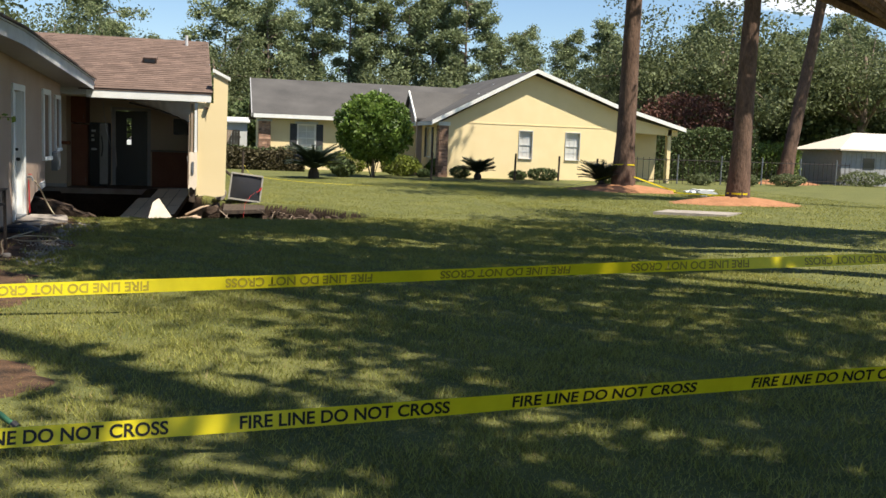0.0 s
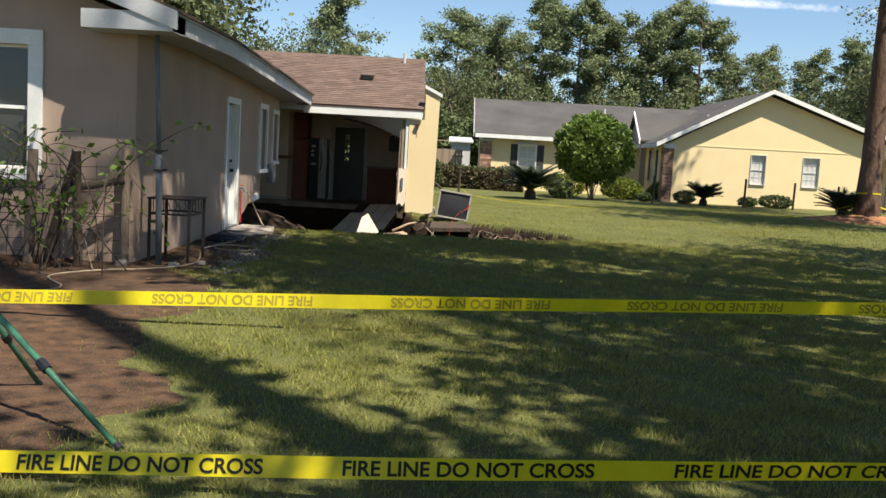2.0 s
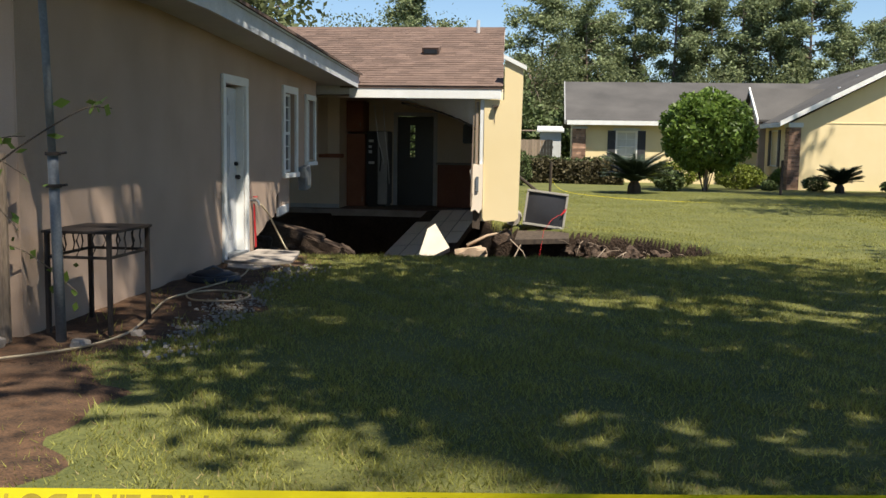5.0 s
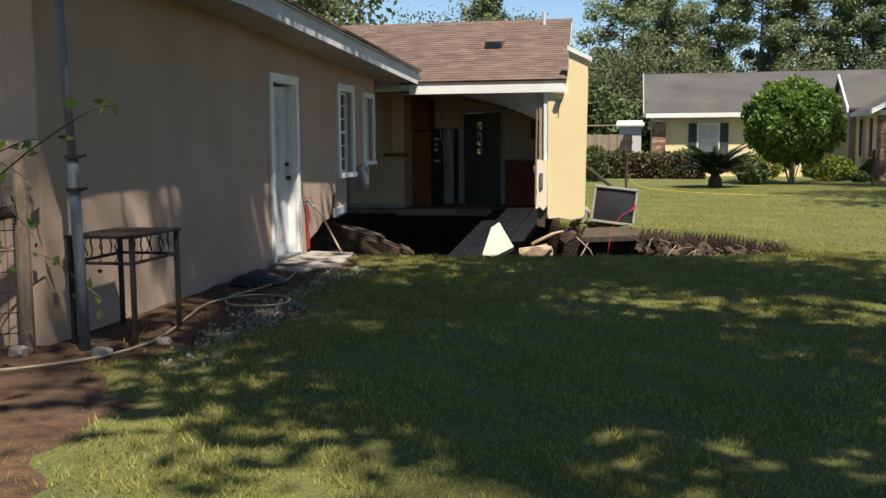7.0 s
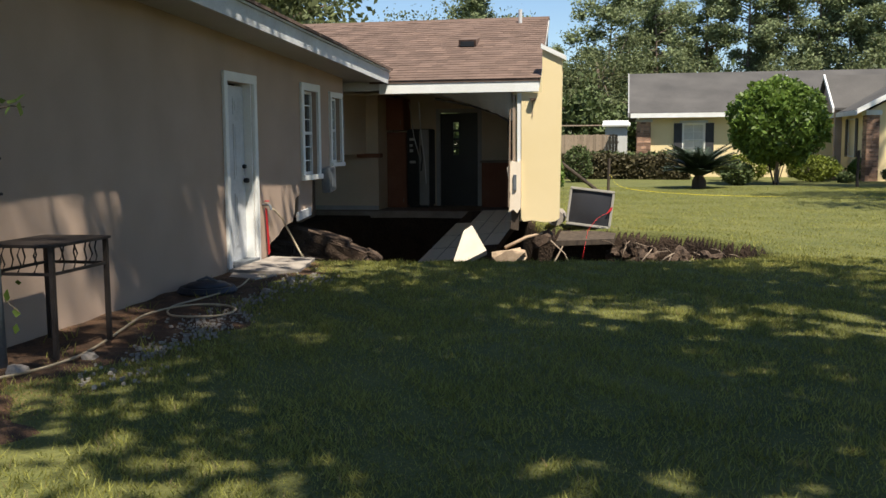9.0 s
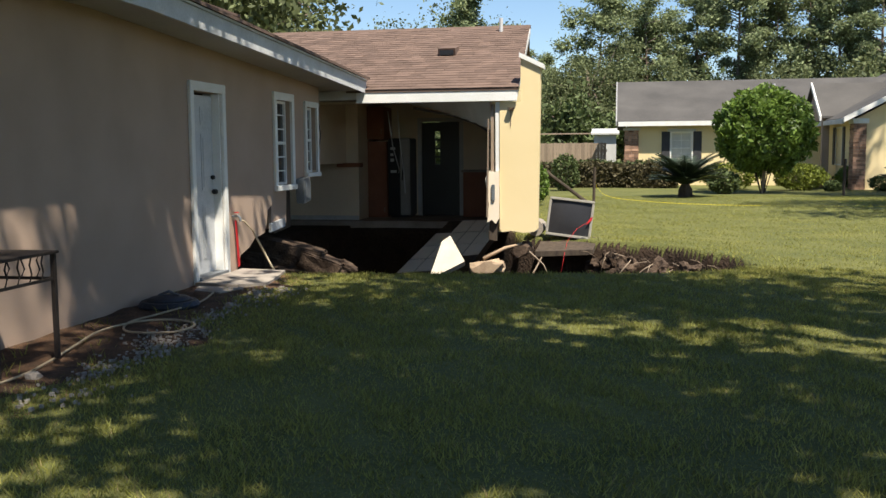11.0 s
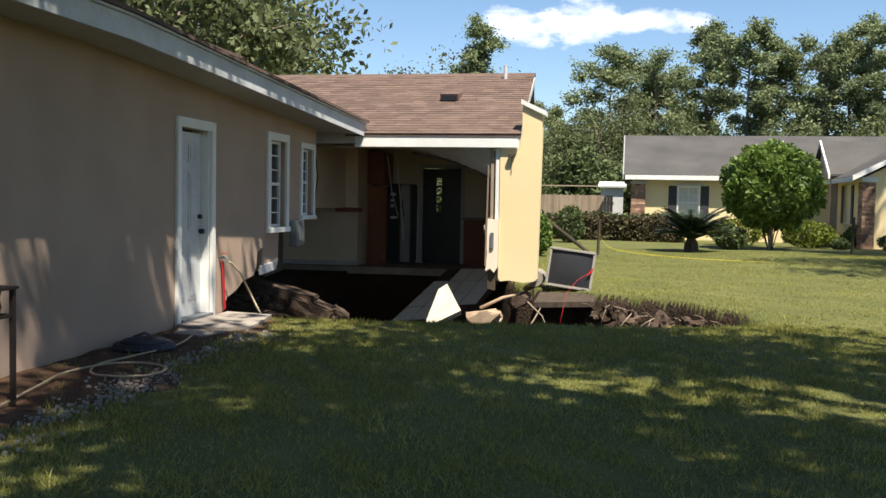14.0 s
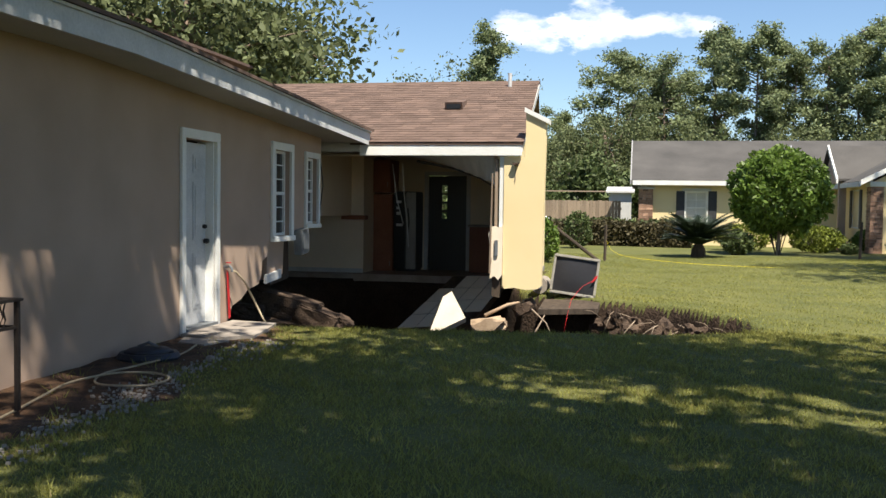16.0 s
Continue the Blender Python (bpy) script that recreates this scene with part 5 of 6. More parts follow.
def broadleaf_proto(seed, height, crown_r, n_leaf, trunk_r, leaf="oak", size=0.17, base=0.3, name="oak_tree", label="broad oak with dark green foliage"):
    r = np.random.default_rng(seed)
    t = thing(name, (0, 0, 0), label, "tree", "woodland trees")
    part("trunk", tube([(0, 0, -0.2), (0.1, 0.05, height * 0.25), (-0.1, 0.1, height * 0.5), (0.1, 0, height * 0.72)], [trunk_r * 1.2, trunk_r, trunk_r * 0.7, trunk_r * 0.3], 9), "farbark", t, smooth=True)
    bm = bmesh.new()
    centres = []
    for k in range(30):
        a = r.uniform(0, math.tau)
        u = r.uniform(0, 1)
        s = Vector((0, 0, height * (0.25 + 0.4 * u)))
        rad = crown_r * math.sqrt(r.uniform(0.12, 1))
        e = Vector((math.cos(a) * rad, math.sin(a) * rad, height * (base + (1 - base) * (0.25 + 0.75 * r.uniform() ** 0.8) * math.sqrt(max(0.05, 1.05 - (rad / crown_r) ** 2)))))
        tube([s, s.lerp(e, 0.55) + Vector((0, 0, 0.3)), e], [trunk_r * 0.35, trunk_r * 0.2, trunk_r * 0.05], 5, bm)
        for q in range(5):
            c = s.lerp(e, r.uniform(0.6, 1.1)) + Vector(r.normal(size=3) * crown_r * 0.13)
            m = max(4, n_leaf // 150)
            centres.append(np.array(c) + r.normal(size=(m, 3)) * np.array((1, 1, 0.7)) * crown_r * 0.14)
    part("limb", bm, "farbark", t, kind="stuff")
    cards("foliage", leaf_cards(np.concatenate(centres), size, r, 0.55), leaf, t, kind="stuff")
    return t


def put_trees(protos, places):
    """The first places take the prototypes themselves, the rest are copies."""
    used = set()
    for k, x, y, s, turn in places:
        m = pose(x, y, on_ground(x, y), 0, 0, turn) @ Matrix.Scale(s, 4)
        if k not in used:
            used.add(k)
            protos[k].matrix_basis = m
        else:
            copy_thing(protos[k], pose(x, y, on_ground(x, y), 0, 0, turn)).scale = (s, s, s)


protos = [pine_proto(21, 15.5, 6.0, 2.5, 17000, 0.20, size=0.16), pine_proto(22, 14.5, 4.5, 2.8, 18000, 0.19, size=0.16), pine_proto(23, 16.0, 7.0, 2.4, 16000, 0.21, size=0.16), pine_proto(24, 13.0, 3.5, 2.7, 17000, 0.17, size=0.16),
          broadleaf_proto(25, 11.0, 4.6, 17000, 0.3, size=0.125), broadleaf_proto(26, 9.0, 4.2, 9500, 0.25), broadleaf_proto(27, 4.6, 2.8, 4500, 0.1, "hedge", 0.18, 0.05, "understorey_tree", "low bushy understorey tree")]
tr = np.random.default_rng(41)
places = [(0, -7.2, 69, 0.97, 10), (3, -2.6, 76, 0.72, 40), (5, -10.5, 60, 1.05, 0)]
for k in range(30):
    x = 3.5 + k * 2.55 + tr.normal() * 0.6
    near = max(0, (x - 26) / 40)
    places.append((int(tr.integers(0, 4)), x, 70 - 26 * near + tr.normal() * 3, tr.uniform(0.84, 1.04) * (0.8 if x > 24 else 1), tr.uniform(0, 360)))
for k in range(30):
    x = -34 + k * 3.6 + tr.normal() * 0.8
    near = max(0, (x - 20) / 45)
    places.append((4 + int(tr.integers(0, 2)), x, 63 - 22 * near + tr.normal() * 2.5, tr.uniform(0.72, 0.95) * (0.95 if x > 22 else 1.1 if x > 8 else 1), tr.uniform(0, 360)))
for k in range(34):
    x = -30 + k * 3.1 + tr.normal() * 0.7
    near = max(0, (x - 22) / 45)
    places.append((6, x, 55 - 17 * near + tr.normal() * 2, tr.uniform(0.8, 1.2), tr.uniform(0, 360)))
for x, y, s in ((34, 41, 1.0), (38, 44, 1.1), (45, 42, 1.05), (51, 45, 1.1), (30, 44, 0.95)):
    places.append((4, x, y, s, x * 37 % 360))
for x, y, s in ((-8.5, 17.5, 1.0), (-13.0, 20, 1.1), (-4.5, 30, 0.62)):
    places.append((4, x, y, s, x * 31 % 360 + 360))
put_trees(protos, places)


def overhanging_oak(x, y, crown, r, height, n_leaf, seed, limbs=26):
    """An unseen oak whose crown leans out to shade the lawn, trunk beside the walker."""
    rr = np.random.default_rng(seed)
    t = thing("overhanging_oak", (x, y, 0), "large unseen oak at the lawn's edge, its limbs shading the lawn", "tree", "oaks beside the lawn")
    fork = Vector((x, y, 3.6)).lerp(Vector(crown), 0.25)
    part("trunk", tube([(x, y, -0.2), (x, y, 2.0), fork], [0.42, 0.36, 0.28], 12), "bark", t, smooth=True)
    bm = bmesh.new()
    centres = []
    for k in range(limbs):
        a = rr.uniform(0, math.tau)
        rad = r * math.sqrt(rr.uniform(0.03, 1))
        e_ = Vector(crown) + Vector((math.cos(a) * rad, math.sin(a) * rad, height * rr.uniform(-0.3, 0.5) * math.sqrt(1.1 - (rad / r) ** 2)))
        mid = fork.lerp(e_, 0.5) + Vector((0, 0, 0.5))
        tube([fork, mid, e_], [0.16, 0.09, 0.025], 6, bm)
        for q in range(5):
            c = mid.lerp(e_, rr.uniform(0.2, 1.12)) + Vector(rr.normal(size=3) * r * 0.1)
            centres.append(np.array(c) + rr.normal(size=(max(3, n_leaf // (5 * limbs)), 3)) * np.array((1, 1, 0.5)) * r * 0.115)
    part("limb", bm, "bark", t, kind="stuff")
    cards("foliage", leaf_cards(np.concatenate(centres), 0.14, rr, 0.55), "oak", t, kind="stuff")


# Crowns out of view, each placed for the dappled shade it drops.
overhanging_oak(14.8, -8.0, (4.95, -5.0, 9.0), 4.6, 3.4, 16000, 71)
overhanging_oak(15.5, -11.5, (7.9, -8.3, 8.5), 2.5, 2.5, 2400, 79, 16)
overhanging_oak(26.0, 8.0, (13.2, 10.5, 9.0), 3.6, 2.5, 3200, 78)
overhanging_oak(16.5, -4.6, (9.8, -4.4, 9.0), 4.1, 3.5, 4600, 72)
overhanging_oak(11.2, -16.6, (9.0, -13.6, 8.5), 3.9, 3.0, 5000, 73)
overhanging_oak(20.8, -1.6, (14.5, -2.0, 9.0), 3.6, 3.0, 5000, 74)
overhanging_oak(-3.0, -20.5, (2.4, -15.0, 8.5), 3.0, 3.0, 2200, 75)
overhanging_oak(9.5, -23.0, (6.6, -18.2, 8.5), 4.0, 3.0, 4500, 76)
overhanging_oak(13.5, -20.5, (8.0, -14.0, 8.5), 2.6, 2.5, 2600, 77, 16)



def big_pine(x, y, r, lean, height, seed, label, low=0.62, limbs=16, reach=(2.0, 4.4), tuft=75):
    t = thing("pine_trunk_tree", (x, y, 0), label, "tree", "pines on the lawn")
    rr = np.random.default_rng(seed)
    pts = [(x + lean[0] * k / 8, y + lean[1] * k / 8, height * k / 8 - (0.1 if k == 0 else 0)) for k in range(9)]
    bm = bmesh.new()
    rings = []
    for i, p in enumerate(pts):
        n = 18
        rad = r * (1.28 if i == 0 else 1 - 0.055 * i)
        rings.append([bm.verts.new(Vector(p) + Vector((math.cos(k * math.tau / n), math.sin(k * math.tau / n), 0)) * rad * (1 + rr.uniform(-0.06, 0.06))) for k in range(n)])
    for a, b in zip(rings, rings[1:]):
        for k in range(18):
            bm.faces.new((a[k], a[(k + 1) % 18], b[(k + 1) % 18], b[k]))
    part("trunk", bm, "bark", t, smooth=True)
    centres = []
    bm = bmesh.new()
    for k in range(limbs):
        z = height * rr.uniform(low, 1.0)
        a = rr.uniform(0, math.tau)
        s = Vector((x + lean[0] * z / height, y + lean[1] * z / height, z))
        e = s + Vector((math.cos(a), math.sin(a), rr.uniform(0, 0.5))) * rr.uniform(*reach)
        tube([s, (s + e) / 2 + Vector((0, 0, 0.2)), e], [0.07, 0.05, 0.02], 5, bm)
        for q in range(5):
            c = s.lerp(e, rr.uniform(0.4, 1.1)) + Vector(rr.normal(size=3) * 0.4)
            centres.append(np.array(c) + rr.normal(size=(tuft, 3)) * np.array((0.5, 0.5, 0.3)))
    part("limb", bm, "bark", t, kind="stuff")
    cards("needle_clump", leaf_cards(np.concatenate(centres), 0.2, rr, 0.3, 0.3), "pine", t, kind="stuff")
    return t


TRUNKS = ((17.4, 17.06, 0.36, (0.1, 0.0), 15.0, "thick pine trunk wrapped with yellow tape"), (18.05, 10.0, 0.29, (0.2, 0.1), 14.0, "slim pine trunk with reddish bark plates"), (32.0, 30.0, 0.36, (2.6, 0.5), 15.0, "tall leaning pine trunk on the lawn"))
# Unseen pines added for the long trunk shadows across the grass.
for i, (x, y, r, h) in enumerate(((7.0, -15.4, 0.27, 25.0), (10.7, -15.1, 0.28, 33.0), (12.6, -17.5, 0.26, 24.0))):
    big_pine(x, y, r, (0.1, 0.1), h, 81 + i, "unseen tall bare-trunked pine behind the lawn, streaking it with shade", 0.8, 8, (1.0, 2.2), 22)
for i, (x, y, r, lean, h, lab) in enumerate(TRUNKS):
    big_pine(x, y, r, lean, h, 61 + i, lab)
    b = thing("straw_mound", (x, y, 0), "low mound of rust-coloured pine straw round a trunk", "mulch", "straw mounds", "structure")
    bm = bmesh.new()
    top_v = bm.verts.new((x, y, 0.26))
    prev = None
    for rad, z in ((0.5, 0.2), (1.0, 0.12), (1.5, 0.03), (1.9, -0.06)):
        ringv = [bm.verts.new((x + rad * math.cos(k * math.tau / 28) * (1.25 + 0.15 * math.sin(3 * k)), y + rad * math.sin(k * math.tau / 28) * (0.9 + 0.1 * math.sin(2 * k + i)), z + 0.03 * math.sin(k * 2.1 + rad))) for k in range(28)]
        for k in range(28):
            if prev:
                bm.faces.new((prev[k], prev[(k + 1) % 28], ringv[(k + 1) % 28], ringv[k]))
            else:
                bm.faces.new((top_v, ringv[(k + 1) % 28], ringv[k]))
        prev = ringv
    part("mound", bm, "mound", b, smooth=True)
wrap = thing("tree_tape", (17.4, 17.06, 0.5), "yellow tape wound loosely round the pine trunk", "tape")
for z, tilt in ((0.55, 0.04), (0.9, -0.03), (0.42, 0.08)):
    bm = bmesh.new()
    ring0 = [[bm.verts.new((17.4 + 0.40 * math.cos(a), 17.06 + 0.40 * math.sin(a), z + dz + tilt * math.sin(a))) for dz in (0, 0.05)] for a in [k * math.tau / 24 for k in range(24)]]
    for k in range(24):
        a, b2 = ring0[k], ring0[(k + 1) % 24]
        bm.faces.new((a[0], b2[0], b2[1], a[1]))
    part("band", bm, "tape", wrap)
wrap2 = thing("tree_tape", (18.05, 10.0, 0.3), "yellow tape tied round the slim pine trunk", "tape")
bm = bmesh.new()
ring0 = [[bm.verts.new((18.05 + 0.34 * math.cos(a), 10.0 + 0.34 * math.sin(a), 0.3 + dz)) for dz in (0, 0.05)] for a in [k * math.tau / 24 for k in range(24)]]
for k in range(24):
    a, b2 = ring0[k], ring0[(k + 1) % 24]
    bm.faces.new((a[0], b2[0], b2[1], a[1]))
part("band", bm, "tape", wrap2)
loose = thing("loose_tape", (18.3, 13.5, 0.05), "slack yellow tape lying over the pine straw", "tape")
bm = bmesh.new()
lp = smooth_path([(17.7, 16.8, 0.5), (18.6, 16.0, 0.15), (18.4, 14.8, 0.12), (17.9, 13.6, 0.1), (19.2, 12.4, 0.1), (18.5, 11.0, 0.16), (18.2, 10.2, 0.3)], 8)
vv = [(bm.verts.new(p), bm.verts.new(p + Vector((0.0, 0.03, 0.05)))) for p in lp]
for a, b2 in zip(vv, vv[1:]):
    bm.faces.new((a[0], b2[0], b2[1], a[1]))
part("ribbon", bm, "tape", loose)
ltape = thing("loose_tape", (6.0, 15, 0.3), "slack yellow tape trailing over the sunny lawn to a stake", "tape")
bm = bmesh.new()
lp = smooth_path([(3.77, 17.6, 0.55), (4.1, 17.2, 0.18), (5.2, 16.4, 0.06), (7.0, 15.5, 0.02), (10, 15.0, 0.02), (14, 15.6, 0.02), (17.0, 17.0, 0.55)], 8)
vv = [(bm.verts.new(p), bm.verts.new(p + Vector((0.0, 0.008, 0.007)))) for p in lp]
for a, b2 in zip(vv, vv[1:]):
    bm.faces.new((a[0], b2[0], b2[1], a[1]))
part("ribbon", bm, "tape", ltape)
wpad = thing("well_pad", (14.3, 5.5, 0), "flat grey concrete well pad in the grass", "pad", kind="structure")
part("slab", prism([(13.2, 5.3), (14.8, 4.7), (15.7, 5.6), (14.0, 6.2)], "z", -0.05, 0.05), "concrete", wpad)
tarp = thing("folded_tarp", (18.9, 13.9, 0.1), "crumpled pale plastic sheet on the pine straw", "tarp")
part("sheet", lump((18.9, 13.9, 0.14), (0.6, 0.45, 0.14), 77, rough=0.4, level=3), "greywhite", tarp)


def bush(name, x, y, rx, ry, h, n, leaf, label, size=0.08, seed=1, z0=0.0, category="shrub", group="shrubs", narrow=0.5):
    """A rounded shrub: short stems and many leaves thick at the outside."""
    r = np.random.default_rng(seed)
    t = thing(name, (x, y, 0), label, category, group)
    bm = bmesh.new()
    for k in range(7):
        a = r.uniform(0, math.tau)
        tube([(x + 0.05 * math.cos(a), y + 0.05 * math.sin(a), -0.05), (x + rx * 0.5 * math.cos(a), y + ry * 0.5 * math.sin(a), z0 + h * 0.6)], [0.02, 0.008], 5, bm)
    part("stem", bm, "darkwood", t, kind="stuff")
    d = r.normal(size=(n, 3))
    d /= np.linalg.norm(d, axis=1, keepdims=True)
    rad = r.uniform(0.55, 1.0, size=(n, 1)) ** 0.45
    lob = 1 + 0.13 * np.sin(d[:, :1] * 7 + seed) * np.cos(d[:, 1:2] * 6 + d[:, 2:3] * 5)
    c = d * rad * lob * np.array((rx, ry, h / 2)) + np.array((x, y, z0 + h / 2))
    c[:, 2] = np.maximum(c[:, 2], 0.02)
    cards("foliage", leaf_cards(c, size, r, narrow), leaf, t, kind="stuff")
    return t


def hedge_run(name, x0, x1, y, h, depth, n, leaf, label, seed):
    r = np.random.default_rng(seed)
    t = thing(name, ((x0 + x1) / 2, y, 0), label, "hedge")
    c = r.uniform(size=(n, 3)) * np.array((x1 - x0, depth, h)) + np.array((x0, y - depth / 2, 0))
    edge = r.uniform(size=n)
    c[:, 1] = np.where(edge < 0.55, y - depth / 2 + r.normal(size=n) * 0.06, c[:, 1])
    c[:, 2] = np.where(edge > 0.75, h * (1 + 0.05 * np.sin(c[:, 0] * 2.3)) + r.normal(size=n) * 0.06, c[:, 2])
    bm = bmesh.new()
    for k in range(int((x1 - x0) / 0.35)):
        xx = x0 + 0.2 + 0.35 * k
        tube([(xx, y, -0.05), (xx + 0.08, y, h * 0.8)], [0.02, 0.01], 5, bm)
    part("stem", bm, "darkwood", t, kind="stuff")
    cards("foliage", leaf_cards(c, 0.075, r, 0.55), leaf, t, kind="stuff")


# round evergreen on a slim trunk
rt = bush("round_tree", 9.0, 22.9, 1.5, 1.45, 2.75, 11000, "bright", "dense dome-shaped evergreen tree with glossy leaves", 0.105, 5, 0.62, "tree", "", 0.45)
part("trunk", tube([(9.0, 22.9, -0.1), (9.02, 22.9, 0.6), (9.0, 22.9, 1.6)], [0.07, 0.055, 0.04], 8), "fencewood", rt)
hedge_run("clipped_hedge", 0.6, 6.6, 27.5, 0.85, 0.9, 9000, "bronze", "clipped boxy hedge with bronze green leaves", 8)
hedge_run("clipped_hedge", 0.6, 6.6, 27.9, 0.9, 0.9, 7000, "hedge", "clipped boxy green hedge", 9)
for i, (x, y, rx, h, leaf, n, lab) in enumerate((
        (7.7, 22.2, 0.5, 0.75, "hedge", 1600, "loose green shrub beside the sago palm"), (10.6, 25.5, 0.9, 0.9, "lime", 2600, "yellow-green shrub at the flower bed"), (8.3, 26.0, 1.0, 0.95, "lime", 2600, "yellow-green shrub at the flower bed"),
        (12.6, 26.6, 0.65, 0.8, "bright", 2200, "small rounded bright green shrub"), (11.4, 24.2, 0.3, 0.35, "hedge", 700, "tiny low shrub in the grass"), (13.1, 24.8, 0.45, 0.5, "hedge", 900, "tiny low shrub by the wall"),
        (15.7, 24.7, 0.4, 0.4, "hedge", 800, "tiny low shrub by the wall"), (16.8, 24.6, 0.7, 0.55, "hedge", 1400, "low grey-green shrub by the wall"), (19.4, 23.5, 0.45, 0.4, "hedge", 900, "tiny low shrub by the wall"),
        (11.3, 28.0, 0.6, 0.7, "oak", 1500, "dark shrub in the shade of the porch"), (2.2, 16.0, 0.45, 1.1, "bright", 1500, "leafy green shrub behind the wing"), (2.6, 24.5, 0.5, 1.3, "hedge", 1500, "loose green shrub behind the wing"),
        (24.4, 24.6, 0.6, 0.5, "oak", 1200, "low dark shrub along the fence"), (27.0, 25.4, 0.8, 0.55, "oak", 1500, "low dark shrub along the fence"), (30.0, 26.4, 0.9, 0.6, "oak", 1800, "low dark shrub along the fence"),
        (36.2, 29.2, 1.3, 0.8, "oak", 2200, "low dark shrub by the shed"), (32.2, 31.5, 1.6, 2.2, "bright", 3500, "leafy light green shrub behind the fence"))):
    bush("garden_shrub", x, y, rx, rx * 0.9, h, n, leaf, lab, 0.06, 100 + i)
hedge_run("tall_hedge", 24.6, 30.5, 31.0, 2.6, 1.6, 12000, "hedge", "tall dark clipped hedge behind the fence", 12)
bush("copper_tree", 28.8, 35.0, 3.4, 2.0, 4.2, 7000, "copper", "spreading copper-leaved tree behind the hedge", 0.11, 15, 0.6, "tree", "")


def sago(x, y, s, seed, label):
    r = np.random.default_rng(seed)
    t = thing("sago_palm", (x, y, 0), label, "palm", "sago palms")
    part("trunk", tube([(x, y, -0.05), (x, y, 0.2 * s), (x, y, 0.35 * s)], [0.2 * s, 0.18 * s, 0.1 * s], 10), "darkwood", t)
    for k in range(90):
        a = k * 2.4 + r.uniform(-0.2, 0.2)
        lift = r.uniform(0.5, 1.5)
        L = s * r.uniform(0.85, 1.15)
        pts = []
        for i in range(9):
            u = i / 8
            rad = L * u * math.cos(lift * (1 - 0.5 * u))
            pts.append(Vector((x + math.cos(a) * rad, y + math.sin(a) * rad, 0.28 * s + L * (math.sin(lift) * u - 0.34 * u * u * math.cos(lift * 0.6)))))
        bm = tube(pts, [0.012 * s] * 9, 4)
        side = Vector((-math.sin(a), math.cos(a), 0))
        for i in range(1, 9):
            for f in (0, 0.33, 0.66):
                p = pts[i - 1].lerp(pts[i], f)
                d = (pts[i] - pts[i - 1]).normalized()
                w = 0.22 * s * math.sin(math.pi * min(1, (i + f) / 9.5)) + 0.03
                for sg in (-1, 1):
                    e = p + side * sg * w + d * w * 0.5 + Vector((0, 0, 0.03))
                    q = [bm.verts.new(c) for c in (p - d * 0.022 * s, e, p + d * 0.022 * s)]
                    bm.faces.new(q)
        part("frond", bm, "sago", t)


sago(6.4, 20.3, 1.15, 7, "dark sago palm with stiff arching fronds on the lawn")
sago(13.6, 23.6, 0.85, 8, "small sago palm before the yellow wall")
sago(16.7, 17.4, 0.95, 9, "small sago palm at the foot of the pine")
for i, (x, y, h) in enumerate(((3.75, 17.6, 0.95), (11.0, 20.8, 1.1), (15.2, 23.5, 1.15), (17.3, 23.9, 1.1), (19.1, 24.0, 1.05))):
    t = thing("garden_stake", (x, y, 0), "thin dark timber stake in the lawn", "stake", "stakes on the lawn")
    part("stake", tube([(x, y, -0.1), (x + 0.02, y, h)], 0.045, 6), "darkwood", t)
lean_pole = thing("leaning_pole", (3.4, 17.2, 0), "dark pole leaning in the grass", "pole")
part("pole", tube([(3.55, 17.3, 0.0), (2.3, 16.6, 1.0)], 0.05, 7), "darkwood", lean_pole)

# wooden fence, shed and parked car far behind
wf = thing("board_fence", (2.2, 36, 0), "weathered vertical board fence far behind the hedge", "fence", kind="structure")
for k in range(34):
    x = -1.0 + k * 0.143
    part("board", box((x, 36.0, 0.0), (x + 0.135, 36.03, 1.75 + 0.03 * ((k * 7) % 5) / 5)), "fencewood", wf)
part("rail", box((-1.0, 36.03, 0.4), (3.9, 36.09, 0.5)), "fencewood", wf)
part("rail", box((-1.0, 36.03, 1.35), (3.9, 36.09, 1.45)), "fencewood", wf)
shed2 = thing("garden_shed", (3.9, 40, 0), "small pale shed behind the board fence", "shed")
part("wall", box((3.2, 40, -0.1), (4.3, 42, 2.2)), "blind", shed2)
part("roof", solid([(3.05, 39.8, 2.2), (4.45, 39.8, 2.2), (4.45, 42.2, 2.2), (3.05, 42.2, 2.2), (3.05, 39.8, 2.28), (4.45, 39.8, 2.28), (4.45, 42.2, 2.55), (3.05, 42.2, 2.55)]), "blind", shed2)
part("carport_beam", box((-0.5, 41, 2.25), (3.0, 41.06, 2.31)), "fencewood", shed2)
car = thing("parked_car", (0.9, 29.5, 0), "white car parked behind the wing, mostly hidden", "car")
bm = prism([(-1.2, 0.35), (1.75, 0.35), (1.8, 0.75), (1.55, 0.9), (1.0, 0.98), (0.45, 1.38), (-0.7, 1.42), (-1.2, 1.0)], "y", 28.8, 30.3)
bmesh.ops.bevel(bm, geom=list(bm.edges), offset=0.05, segments=2, affect="EDGES")
part("body", bm, "vehicle", car)
part("side_window", prism([(-0.6, 0.98), (0.85, 0.98), (0.4, 1.3), (-0.55, 1.33)], "y", 28.77, 28.795), "screen", car)
for x in (-0.6, 1.2):
    wh = part("wheel", tube([(x, 28.78, 0.33), (x, 29.0, 0.33)], 0.33, 20), "black", car)
    part("rim", tube([(x, 28.76, 0.33), (x, 28.78, 0.33)], 0.2, 14), "steel", wh)

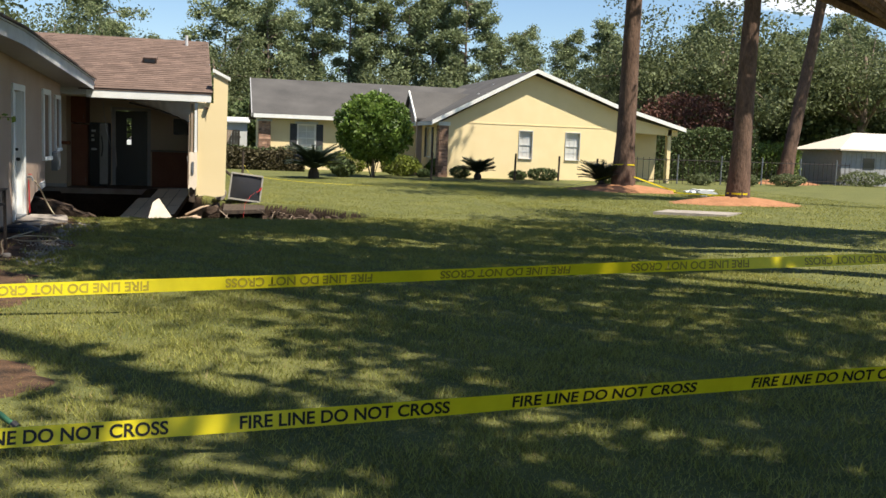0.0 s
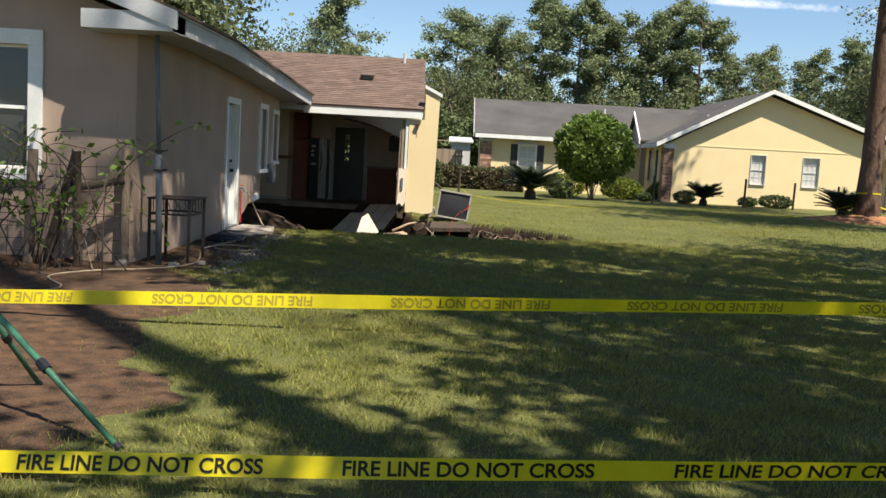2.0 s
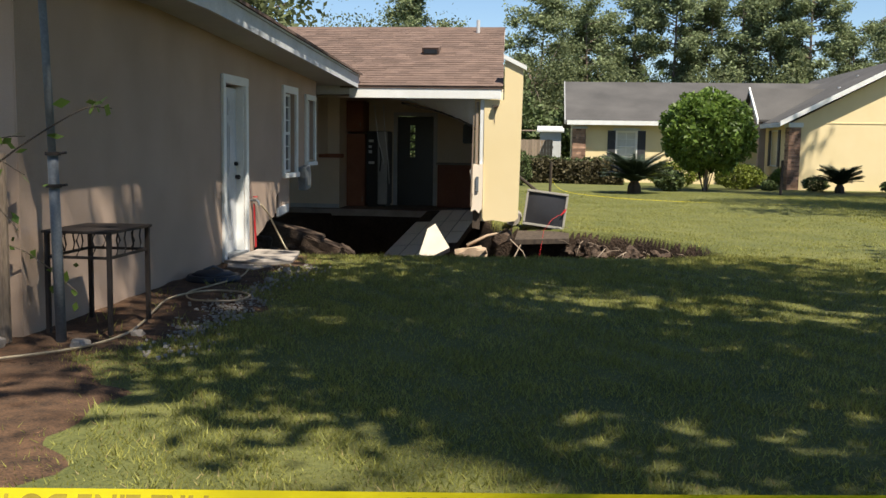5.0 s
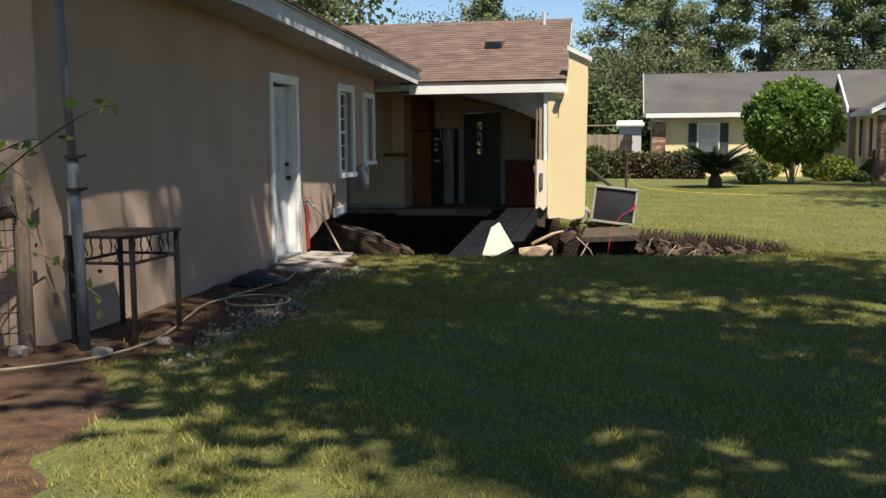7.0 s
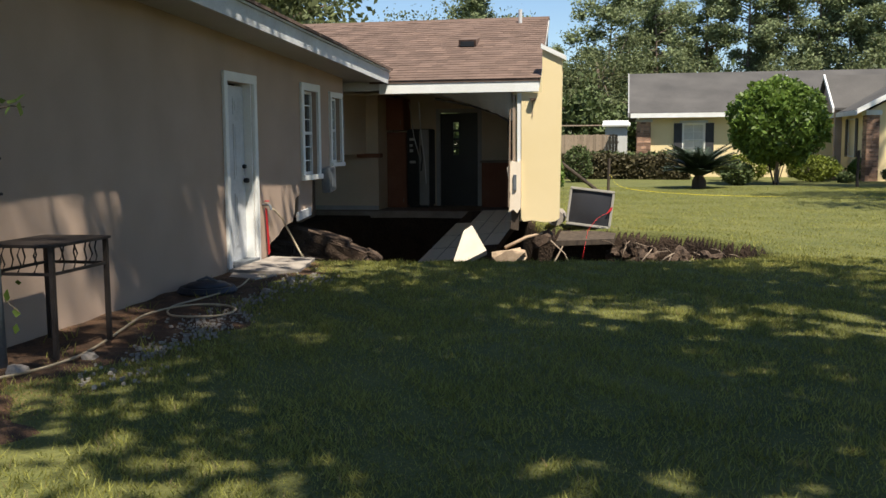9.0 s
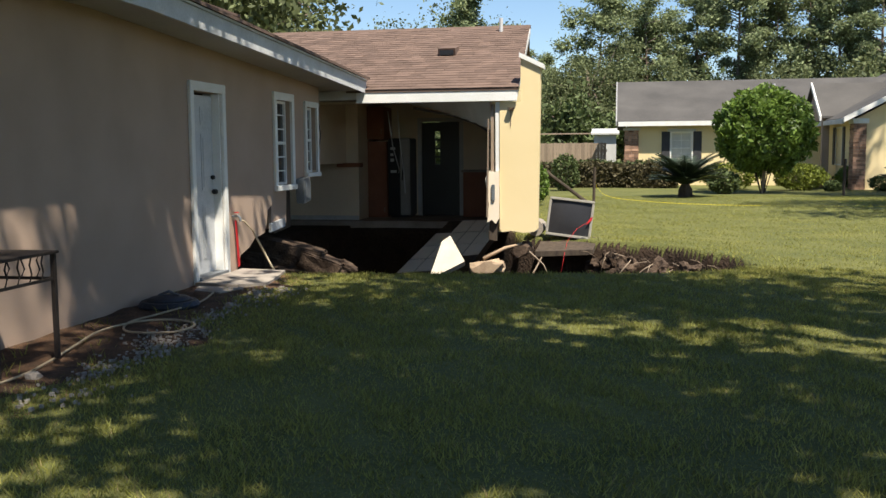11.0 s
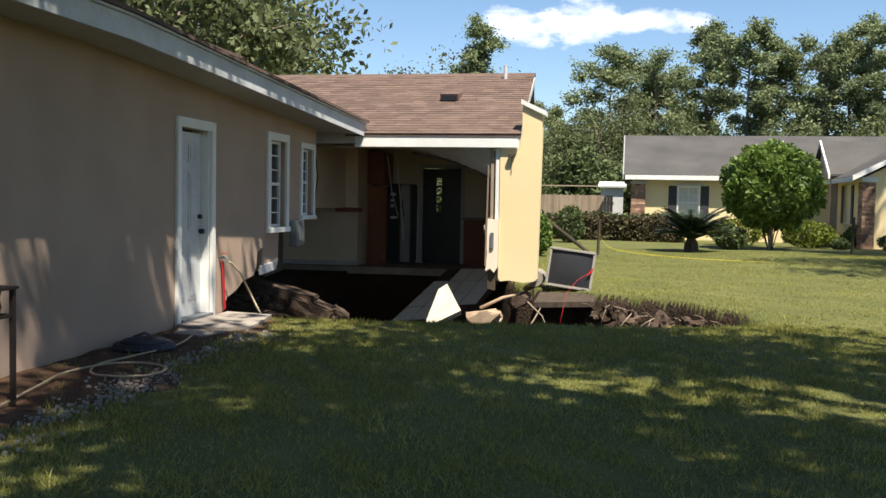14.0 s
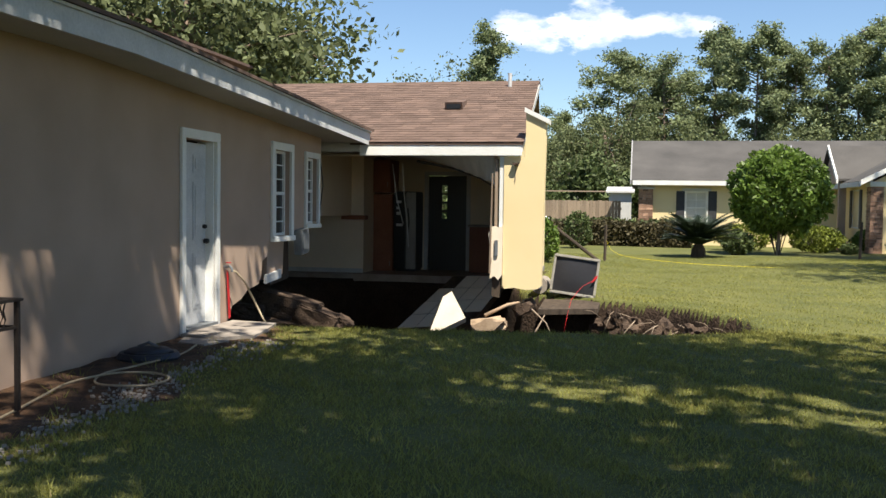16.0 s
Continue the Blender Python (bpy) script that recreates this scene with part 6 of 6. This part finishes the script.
# metal fence and shed far to the side
mf = thing("metal_fence", (29, 20, 0), "low black metal fence along the garden's edge", "fence", kind="structure")
for k in range(44):
    x = 20.8 + 0.34 * k
    y = 24.2 + (x - 20.8) * 0.35
    tall = k % 8 == 0
    part("post" if tall else "bar", tube([(x, y, -0.05), (x, y, 1.35 if tall else 1.2)], 0.035 if tall else 0.012, 6), "galv" if tall else "iron", mf)
for z in (0.2, 1.1):
    part("rail", tube([(20.8, 24.2, z), (35.4, 29.31, z)], 0.02, 6), "iron", mf)
shed = thing("grey_shed", (36.5, 18, 0), "grey sided outbuilding with a pale metal roof", "shed")
bm = bmesh.new()
for k in range(18):
    box((33.6 + k * 0.3, 15.0, -0.1), (33.88 + k * 0.3, 15.06 + 0.0, 1.85), bm)
part("siding", bm, "shedwall", shed)
part("wall", box((33.6, 15.06, -0.1), (39, 19, 1.85)), "shedwall", shed)
part("roof", solid([(33.2, 14.6, 1.88), (39.4, 14.6, 1.88), (39.4, 19.4, 1.88), (33.2, 19.4, 1.88), (33.2, 14.6, 1.96), (39.4, 14.6, 1.96), (38.2, 17.0, 2.9), (35.6, 17.0, 2.9)]), "metalroof", shed)
part("window", box((34.9, 14.98, 0.9), (35.6, 15.0, 1.5)), "pane", shed)
shed.location = (38.3, 33, 0)

# ---- grass and litter ----
def blades(name, n, x0, x1, y0, y1, h0, h1, w, material, seed, keep, label, category, lie=0.55):
    r = np.random.default_rng(seed)
    x, y = r.uniform(x0, x1, n), r.uniform(y0, y1, n)
    k = keep(x, y, r)
    x, y = x[k], y[k]
    n = len(x)
    z = ground_height(x, y)
    a = r.uniform(0, math.tau, n)
    clump = 1 + 0.38 * np.sin(x * 4.7 + 2 * np.sin(y * 3.1)) * np.sin(y * 5.3 + x * 1.9) + 0.25 * np.sin(x * 11.3 + y * 7.7)
    h = r.uniform(h0, h1, n) * clump
    lean = r.normal(size=(n, 2)) * h[:, None] * lie
    dx, dy = np.cos(a) * w * 0.5, np.sin(a) * w * 0.5
    base = np.stack([x, y, z - 0.005], 1)
    off = np.stack([dx, dy, np.zeros(n)], 1)
    tip = base + np.stack([lean[:, 0], lean[:, 1], h], 1)
    return tagged(cards(name, np.stack([base - off, base + off, tip], 1), material, None, label, "stuff", (4, -8, 0)), category=category)


def lawn_keep(x, y, r):
    edge = 1.05 + 0.22 * np.sin(y * 1.7) + 0.12 * np.sin(y * 4.3) - np.where(y > 0.2, 0.35, 0) + np.minimum(0.3, np.maximum(0, -4.6 - y) * 0.25) + np.minimum(0.7, np.maximum(0, -6.5 - y) * 0.2) - np.where(y < -12.5, 2.4, 0)
    patch = 0.72 + 0.28 * np.sin(x * 1.9 + np.sin(y * 2.3) * 1.5) * np.cos(y * 1.6)
    return (x > edge + r.normal(size=len(x)) * 0.24) & (ground_height(x, y) > -0.06) & (r.uniform(size=len(x)) < patch)


blades("lawn_grass", 380000, 0.2, 10.0, -9.0, 2.4, 0.02, 0.046, 0.009, "blade", 51, lawn_keep, "short mown green grass blades", "grass")
blades("lawn_grass", 380000, -1.5, 10.5, -18.0, -9.0, 0.022, 0.05, 0.008, "blade", 52, lawn_keep, "short mown green grass blades", "grass")
blades("far_lawn_grass", 200000, 1.5, 15.0, 2.2, 21.0, 0.012, 0.032, 0.013, "blade", 57, lawn_keep, "sunny lawn grass beyond the sinkhole", "grass")
blades("side_lawn_grass", 130000, 10.0, 24.0, -12.0, 20.0, 0.02, 0.045, 0.02, "blade", 58, lawn_keep, "lawn grass running to the pines", "grass")
blades("dry_grass", 45000, 0.2, 10.0, -18.0, 2.4, 0.015, 0.045, 0.008, "dryblade", 53, lawn_keep, "dry straw-coloured blades among the lawn", "grass")
blades("rim_grass", 14000, 0.4, 7.0, 0.6, 7.0, 0.03, 0.07, 0.009, "blade", 54, lambda x, y, r: (ground_height(x, y) > -0.10) & (hole_depth(x, y) > -0.5) & (x > 0.75), "longer grass fringe at the sinkhole rim", "grass")
blades("pine_straw_litter", 75000, -2.5, 2.1, -12.4, 0.9, 0.006, 0.026, 0.006, "strawblade", 55, lambda x, y, r: (x < 1.25 + np.minimum(0.7, np.maximum(0, -6.5 - y) * 0.2)) & ((x > 0.02) | (y < -4.7)), "scattered brown pine needles on the soil", "litter", 3.5)
blades("bed_weeds", 900, 0.03, 1.1, -4.5, -0.2, 0.04, 0.12, 0.012, "blade", 56, lambda x, y, r: np.sin(x * 9) * np.sin(y * 5) > 0.55, "sparse green weeds along the wall", "weed")
